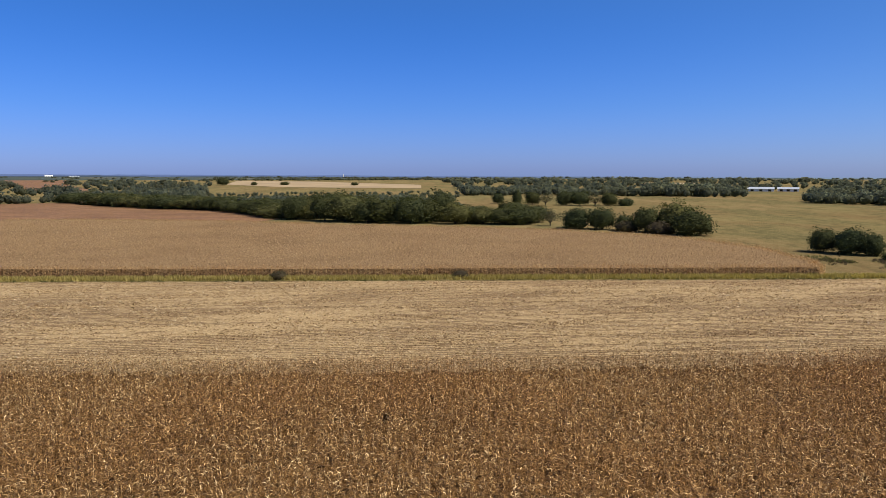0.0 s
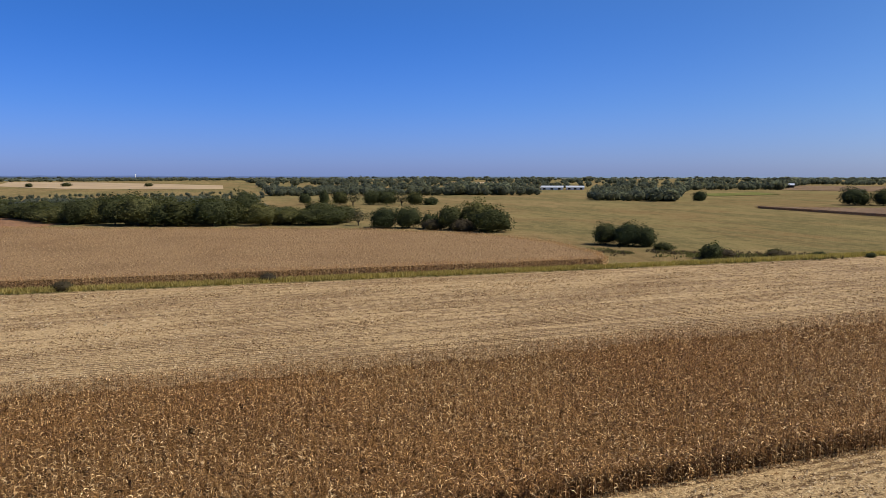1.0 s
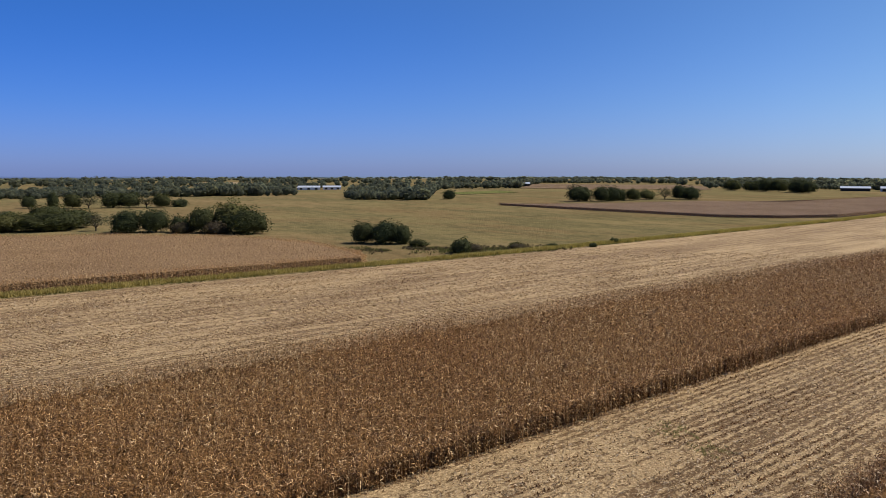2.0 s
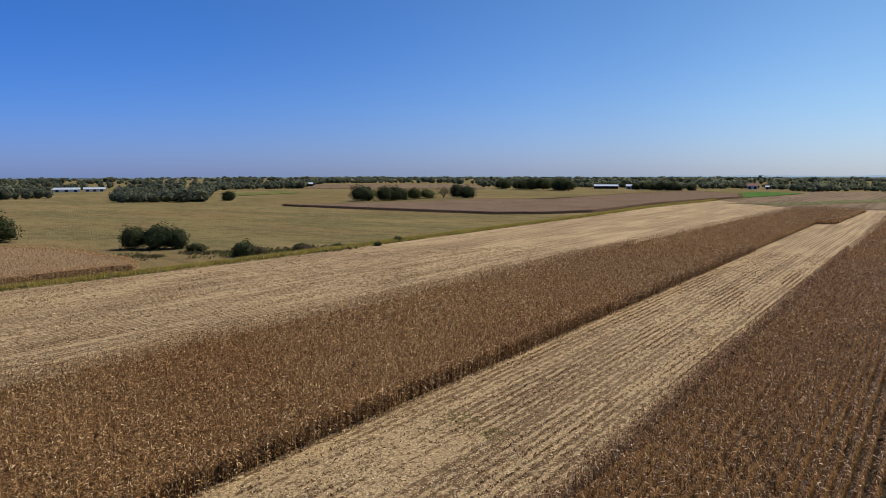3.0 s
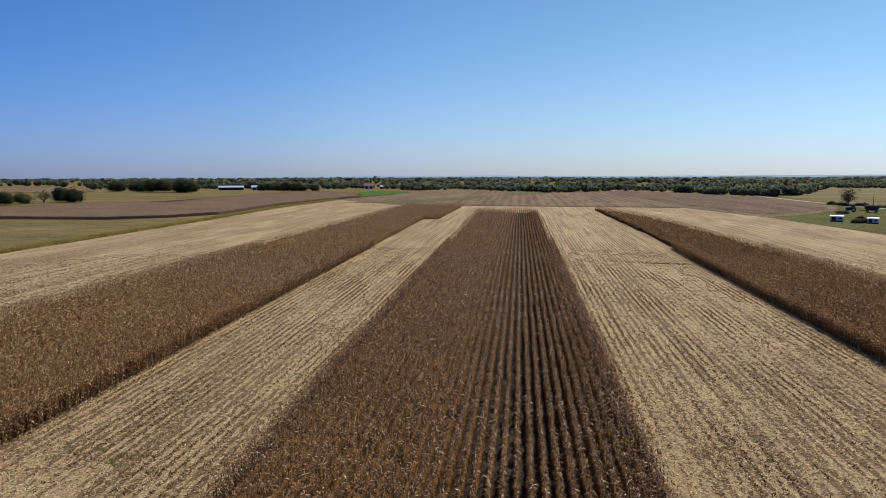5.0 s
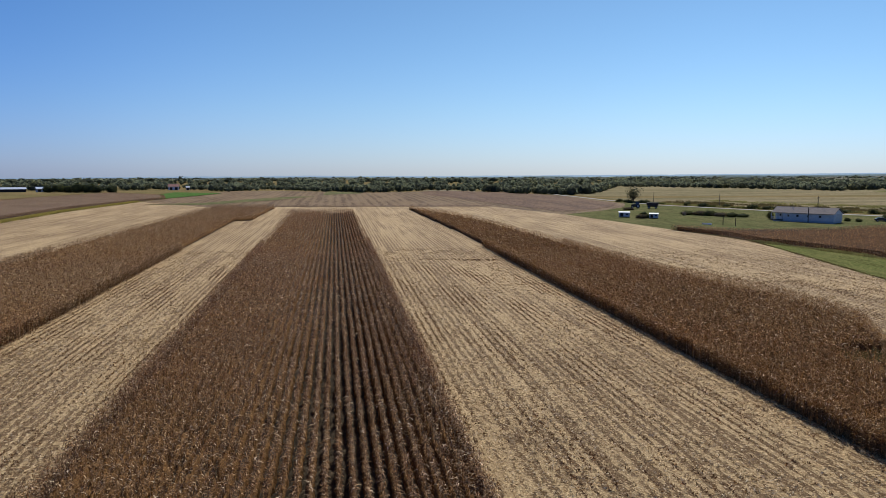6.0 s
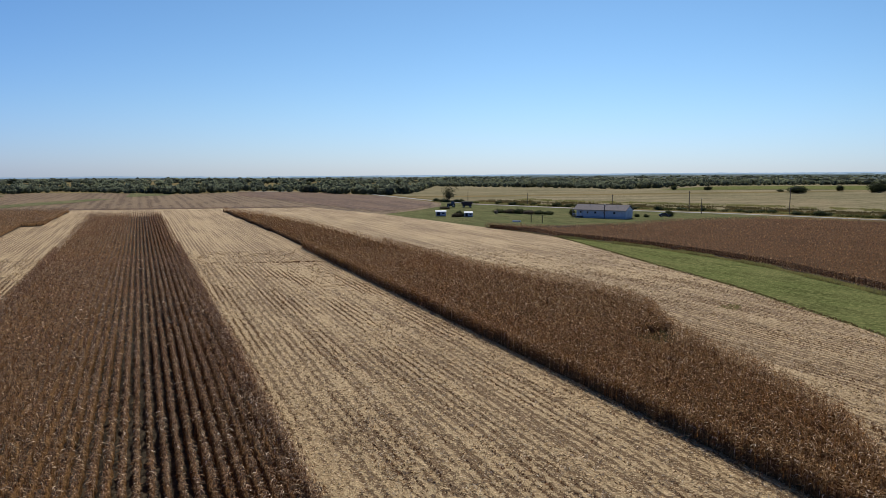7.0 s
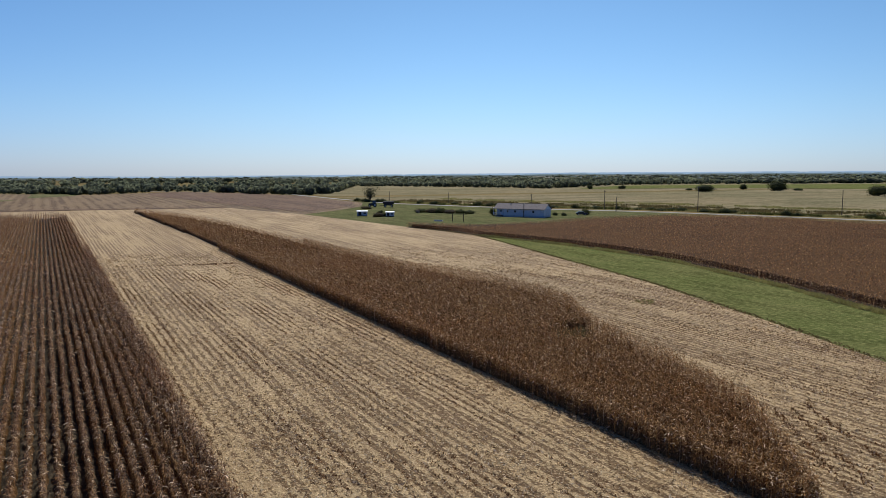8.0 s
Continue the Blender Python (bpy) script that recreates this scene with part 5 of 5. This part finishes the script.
BARNS = (
    (-560, 296, 62, barn("long white metal barn with a bright roof", 9.5, 4, 1.9, 3.3, M_WHITE, M_SHEET)),
    (-552.5, 314.3, 62, barn("white metal barn with a bright roof", 7.5, 4, 1.9, 3.2, M_WHITE, M_SHEET)),
    (-523, 515, 48, barn("small white roofed barn with dark open front", 6.5, 4, 2.4, 4.0, M_DARK, M_SHEET)),
    (-320, 590, 28, barn("white farmhouse among trees", 4.2, 3.5, 3.0, 5.2, M_WHITE, M_SHINGLE, "house", 2)),
    (-245, 600, 24, barn("long dark open barn with a pale metal roof beyond the maize", 10, 5, 2.2, 3.6, M_DARK, M_SHEET)),
    (-222, 604, 24, barn("pale metal machine barn", 6, 5, 2.4, 3.8, M_GREYSHEET, M_SHEET)),
    (-137, 655, 12, barn("white farmhouse with a red brown roof", 4.2, 3.5, 2.8, 5.0, M_WHITE, M_RUST_ROOF, "house", 2)),
    (-124, 648, 12, barn("tiny white outbuilding beside the farmhouse", 1.3, 1.3, 2.2, 3.2, M_WHITE, M_WHITE, "outbuilding", 1)),
    (-2330, -1040, 114, barn("far white grain store of the town", 11, 6, 4.0, 7.0, M_WHITE, M_WHITE, "building", 3)),
    (-2380, -985, 113, barn("far white long store of the town", 14, 6, 2.5, 4.0, M_WHITE, M_SHEET, "building", 3)),
)
for x, y, turn, ob in BARNS:
    set_down(ob, x, y, turn)


def water_tower():
    root = tagged(new("water_tower"), "slim white water tower on the far skyline", "tower")
    bm = bmesh.new()
    limb(bm, (0, 0, -2), (0, 0, 15), 1.5, 1.2, 12)
    part("column", bm, M_WHITE, root)
    bm = bmesh.new()
    bmesh.ops.create_icosphere(bm, subdivisions=2, radius=2.8, matrix=Matrix.Translation((0, 0, 17)) @ Matrix.Diagonal((1, 1, 0.7, 1)))
    part("tank", bm, M_WHITE, root)
    return root


set_down(water_tower(), -3300, -200, 0)


# ---- grass, weeds and brush ----
def tuft_template(rg, blades, h, spread, width):
    V, T = [], []
    for i_ in range(blades):
        a_, q = rg.uniform(0, 6.28), rg.uniform(0, spread)
        p = np.array([q * math.cos(a_), q * math.sin(a_), 0.0])
        b = rg.uniform(0, 6.28)
        d = np.array([math.cos(b), math.sin(b), 0]) * width
        tip = p + np.array([rg.normal(0, 0.25 * h), rg.normal(0, 0.25 * h), h * rg.uniform(0.6, 1.1)])
        V += [p - d, p + d, tip]
        T.append((3 * i_, 3 * i_ + 1, 3 * i_ + 2))
    return np.array(V), np.array(T)


def along(line, step, width, rg):
    X, Y = [], []
    for (x0, y0), (x1, y1) in zip(line, line[1:]):
        n = max(1, int(math.hypot(x1 - x0, y1 - y0) / step))
        u = rg.random(n)
        X.append(x0 + (x1 - x0) * u + rg.uniform(-0.5, 0.5, n) * width)
        Y.append(y0 + (y1 - y0) * u + rg.uniform(-0.5, 0.5, n) * width)
    return np.concatenate(X), np.concatenate(Y)


rg = np.random.default_rng(21)
GRASS = [tuft_template(rg, 9, 0.55, 0.40, 0.06) for _ in range(12)]
M_GRASS_GOLD = foliage_material("golden_grass", (0.30, 0.24, 0.085), (0.46, 0.37, 0.135), (0.60, 0.49, 0.20), 0.35, 1.3)
M_GRASS_GREEN = foliage_material("rank_grass", (0.085, 0.090, 0.042), (0.125, 0.126, 0.058), (0.18, 0.168, 0.080), 0.45, 1.5)
M_GRASS_PALE = foliage_material("pale_margin_grass", (0.15, 0.14, 0.075), (0.25, 0.225, 0.13), (0.36, 0.32, 0.20))
M_GRASS_BROWN = foliage_material("brown_margin_grass", (0.14, 0.098, 0.055), (0.21, 0.150, 0.085), (0.29, 0.22, 0.125), 0.25, 1.2)


def grass_line(name, label, line, step, width, mat, clump=0.0, size=1.0, squat=1.0):
    x, y = along(line, step, width, rg)
    if clump:
        keep = np.array([noise.noise(Vector((a_ / 9, b_ / 9, clump))) > -0.05 for a_, b_ in zip(x, y)])
        x, y = x[keep], y[keep]
    s = size * rg.uniform(0.7, 1.4, len(x))
    ob = scatter(name, GRASS, x, y, land(x, y) + 0.05, rg.uniform(0, 6.28, len(x)), s, mat, rg, s * squat)
    tagged(ob, label, "grass", kind="stuff")


FENCE_MID = [(x - 2.0, y) for x, y in FENCE]
grass_line("fence_grass", "tall golden grass along the fence line", [(x - 0.1, y) for x, y in FENCE_MID], 0.035, 2.0, M_GRASS_GOLD, 0.0, 1.5, 0.8)
grass_line("fence_grass", "rank green grass along the fence line", [(x + 1.2, y) for x, y in FENCE_MID], 0.15, 2.0, M_GRASS_GREEN, 8.0, 0.6, 0.7)
grass_line("stubble_clumps", "dark broken stalks dragged across the cut rows", [(23.0, 140.9), (31.5, 139.3)], 0.13, 1.6, M_STUMP, 0.0, 0.45)
grass_line("stubble_clumps", "broken stalks where the machine turned", [(9.5, 144.9), (22.0, 141.0)], 0.35, 1.2, M_STUMP, 0.0, 0.4)
for line in ([(48.2, 35.1), (39.4, 23.7)], [(49.6, 34.7), (41.3, 23.6)], [(51.2, 34.6), (45.4, 25.0)]):
    grass_line("stubble_clumps", "brown broken stalks along wheel ruts in the stubble", line, 0.13, 0.5, M_STUMP, 0.0, 0.3)
WET = [(-140, 84), (-132, 92), (-124, 101), (-119, 110), (-113, 121)]
grass_line("creek_weeds", "dark rank weeds in the damp hollow", WET, 0.04, 10.0, M_GRASS_GREEN, 2.0, 0.8)
grass_line("creek_weeds", "grey brown dead weeds beside the hollow", WET, 0.06, 12.0, M_BRUSH, 6.0, 0.9)
ROAD_EDGE = [(103.5, 168), (106, 156.5), (109.7, 137), (110.2, 118), (108.8, 101), (104.2, 84), (100.2, 70), (95, 57), (91, 40)]
grass_line("margin_grass", "pale dry grass at the maize margin", [(x - 0.9, y) for x, y in ROAD_EDGE], 0.05, 1.4, M_GRASS_PALE, 3.0, 1.1, 0.8)
grass_line("margin_grass", "low dry grass at the maize margin", [(x - 1.0, y) for x, y in ROAD_EDGE], 0.08, 1.2, M_GRASS_PALE, 0.0, 0.6)
grass_line("margin_grass", "dry grass edging the stubble", [(x + 0.3, y) for x, y in EAST[2:9]], 0.12, 0.8, M_GRASS_BROWN, 0.0, 0.35)
grass_line("weeds", "grey brown weeds in the gap of the maize", [(48.6, 60.6), (51.8, 62.0)], 0.05, 3.0, M_BRUSH, 0.0, 1.3)
for line in ([(71, 72), (73, 74)], [(-29.4, 42.9), (-27.6, 42.4)], [(-26, 41.9), (-24, 41.4)]):
    grass_line("weeds", "small pale green weeds growing in the stubble", line, 0.035, 2.4, M_GRASS_PALE, 0.0, 0.3)
HEDGE = [(152, 372), (161, 352), (174, 322), (196, 287), (222, 257), (243, 226), (252, 200), (268, 168), (282, 135)]
grass_line("road_weeds", "golden weeds on the far road verge", HEDGE, 0.06, 7.0, M_GRASS_PALE, 0.0, 1.2)
grass_line("road_hedge", "low dark green hedge growth along the far road verge", [(x - 2, y - 1) for x, y in HEDGE], 0.04, 3.0, M_LEAF, 5.0, 1.35)
for off, size, mat, label in ((14, 1.5, M_GRASS_BROWN, "brown dead weeds in drifts across the rough meadow"), (30, 1.3, M_BRUSH, "grey brown thicket of dead stalks in the meadow"), (55, 1.2, M_GRASS_PALE, "pale straw tussocks in the meadow")):
    grass_line("meadow_weeds", label, [(x + off * 0.86, y + off * 0.5) for x, y in HEDGE[1:]], 0.07, 16.0, mat, float(off), size)
HEDGE_NEAR = [(x - 1.5, y - 1) for x, y in HEDGE]
for i_ in range(48):
    u = rt.random() * (len(HEDGE_NEAR) - 1)
    k = int(u)
    (x0, y0), (x1, y1) = HEDGE_NEAR[k], HEDGE_NEAR[k + 1]
    x, y = x0 + (x1 - x0) * (u - k), y0 + (y1 - y0) * (u - k)
    plant("shrub", x + rt.uniform(-1, 1), y + rt.uniform(-1, 1), rt.uniform(0.9, 2.0), rt.uniform(2.5, 5.0), rt.uniform(0, 360))
# shrubs of the yard, scattered pasture bushes and the sparse roadside tree
for kind, x, y, h, w in (
        ("thin", 155, 363, 9.0, 8.0), ("thin", 154.5, 363.5, 6.0, 5.0), ("shrub", 152, 360, 1.4, 3.5),
        ("brush", 109.5, 249, 1.6, 4.0), ("shrub", 111.5, 249.5, 1.5, 3.0), ("shrub", 116, 262, 1.6, 2.6), ("brush", 126, 300, 1.2, 5.0),
        ("shrub", 136, 266, 1.6, 5.0), ("brush", 139, 262, 1.8, 5.5), ("shrub", 141.5, 259, 2.2, 4.5), ("brush", 144, 256, 1.5, 6.0), ("shrub", 147, 253, 1.6, 4.0), ("shrub", 149.5, 250, 1.4, 4.5),
        ("turning", 152.6, 237.5, 3.0, 2.6), ("shrub", 174, 226, 1.3, 2.0), ("shrub", 176, 223, 1.2, 2.2), ("shrub", 187.5, 224, 2.4, 3.6), ("turning", 176, 236, 2.6, 2.0),
        ("oak_b", 453.5, 399.6, 6.0, 14.0), ("cedar", 533, 395, 8.5, 14.0), ("oak", 535, 430, 5.0, 6.0), ("oak", 457, 497, 3.6, 7.0), ("oak", 432, 511, 4.0, 5.0), ("oak_b", 498, 291, 7.5, 13.0),
        ("shrub", 560, 395, 2.0, 7.0), ("shrub", 480, 440, 1.8, 5.0),
        ("oak", -925, -205, 10.0, 15.0), ("oak_b", -930, -130, 4.5, 12.0), ("oak", -880, -40, 4.0, 9.0), ("tall", -915, -165, 4.5, 8.0),
        ("brush", -420, -165, 3.2, 14), ("brush", -405, -150, 3.0, 14), ("brush", -390, -132, 3.0, 12),
        ("brush", -121, 104, 1.6, 5.0), ("brush", -116, 113, 1.5, 5.0), ("shrub", -113.5, 121, 1.2, 3.0), ("shrub", -111.5, 141, 1.3, 2.4), ("shrub", -109, 130, 1.0, 2.0), ("shrub", -136, 100, 1.8, 4.5)):
    plant(kind, x, y, h, w, rt.uniform(0, 360))


# ---- litter on the stubble ----
def litter_template(rg, n, size, spread):
    """A few husks and torn leaves, each folded along its middle, tilted every way."""
    V, T = [], []
    for i_ in range(n):
        c = np.array([rg.normal(0, spread), rg.normal(0, spread), rg.uniform(0.02, 0.13)])
        d = rg.normal(size=3) * np.array([1, 1, 0.55])
        d *= size * rg.uniform(0.6, 1.4) / np.linalg.norm(d)
        w = np.cross(d, rg.normal(size=3) * np.array([0.6, 0.6, 1.0]))
        w *= 0.32 * size * rg.uniform(0.6, 1.2) / np.linalg.norm(w)
        droop = np.array([0, 0, rg.uniform(0.1, 0.5) * size])
        V += [c - d - w * 0.4 - droop, c + w, c - w, c + d - droop]
        T += [(4 * i_, 4 * i_ + 1, 4 * i_ + 2), (4 * i_ + 2, 4 * i_ + 1, 4 * i_ + 3)]
    V = np.array(V)
    V[:, 2] = np.maximum(V[:, 2], 0.0)
    return V, np.array(T)


def litter(name, poly_list, keep_out, r0, r1, per_m2, size, label):
    rg = np.random.default_rng(31 + int(r1))
    tpl = [litter_template(rg, 6, size, 0.30) for _ in range(24)]
    n = int((r1 * 2) ** 2 * per_m2 / 6)
    x, y = rg.uniform(-r1, r1, n), rg.uniform(-r1, r1, n)
    r = np.hypot(x, y) + rg.normal(0, 4, n)
    m = (r >= r0) & (r < r1) & (y > -70) & ~((x > 0) & (y < 0.35 * x))
    x, y = x[m], y[m]
    m = np.zeros(len(x), bool)
    for poly in poly_list:
        m |= in_poly(poly, x, y)
    for poly in keep_out:
        m &= ~in_poly(poly, x, y)
    x, y = x[m], y[m]
    # litter lies in swaths along the rows, thin where the cut rows stand
    band = -0.55 * np.cos(x * 2 * math.pi / 0.76) + rg.normal(0, 0.9, len(x)) + 0.9 * np.sin(x * 0.45 + 2.0 * np.sin(y * 0.021)) * np.sin(y * 0.11 + x * 0.23)
    x, y = x[band > -0.7], y[band > -0.7]
    s = rg.uniform(0.7, 1.3, len(x))
    ob = scatter(name, tpl, x, y, land(x, y) + 0.04, rg.uniform(0, 6.28, len(x)), s, M_LITTER, rg, s)
    tagged(ob, label, "litter", kind="stuff")


def cut_rows(name, poly, keep_out, r0, r1, step, size, label):
    """The cut rows themselves: short broken stalks with torn leaves, standing in line along y."""
    rg = np.random.default_rng(47)
    tpl = []
    for _ in range(24):
        V, T = [], []
        for i_ in range(4):
            a_ = rg.uniform(0, 6.28)
            p = np.array([rg.normal(0, 0.07), rg.normal(0, 0.16), 0.0])
            d = np.array([math.cos(a_), math.sin(a_), 0.0]) * rg.uniform(0.03, 0.075) * size
            tip = p + np.array([rg.normal(0, 0.08), rg.normal(0, 0.08), rg.uniform(0.05, 0.15)]) * size
            V += [p - d, p + d, tip + d * 0.6]
            T.append((3 * i_, 3 * i_ + 1, 3 * i_ + 2))
        tpl.append((np.array(V), np.array(T)))
    gx, gy = np.meshgrid(np.arange(-171, 145) * 0.76, np.arange(-60, r1, step))
    x, y = gx.ravel() + rg.normal(0, 0.05, gx.size), gy.ravel() + rg.uniform(-0.5, 0.5, gx.size) * step
    r = np.hypot(x, y) + rg.normal(0, 6, len(x))
    m = (r >= r0) & (r < r1) & ~((x > 0) & (y < 0.35 * x)) & in_poly(poly, x, y)
    for q in keep_out:
        m &= ~in_poly(q, x, y)
    x, y = x[m], y[m]
    # rows are flattened or lie under litter in drifts
    keep = np.sin(x * 0.9 + 1.7 * np.sin(y * 0.05)) + np.sin(y * 0.21 + x * 0.33) + rg.normal(0, 0.5, len(x)) + 0.6 * np.cos(x * 2 * math.pi / 2.28) > 0.55
    x, y = x[keep], y[keep]
    s = rg.uniform(0.7, 1.3, len(x))
    ob = scatter(name, tpl, x, y, land(x, y) + 0.03, rg.choice([0.0, math.pi], len(x)), s, M_STUMP, rg, s)
    tagged(ob, label, "stubble", kind="stuff")


STANDS = [MAIZE_WEST, MAIZE_MID, MAIZE_EAST]
litter("husk_litter", [STUBBLE], [shrunk(p, 0.8) for p in STANDS], 34, 84, 28, 0.113, "pale husks and cut stalks strewn on the stubble")
litter("husk_litter", [STUBBLE], STANDS, 84, 165, 7.5, 0.16, "pale husks and cut stalks strewn farther off")
cut_rows("cut_stalks", STUBBLE, STANDS, 34, 135, 0.30, 1.0, "short broken maize stalks standing in cut rows")


for ob in KINDS.values():
    for o in (*ob.children, ob):
        bpy.data.objects.remove(o)
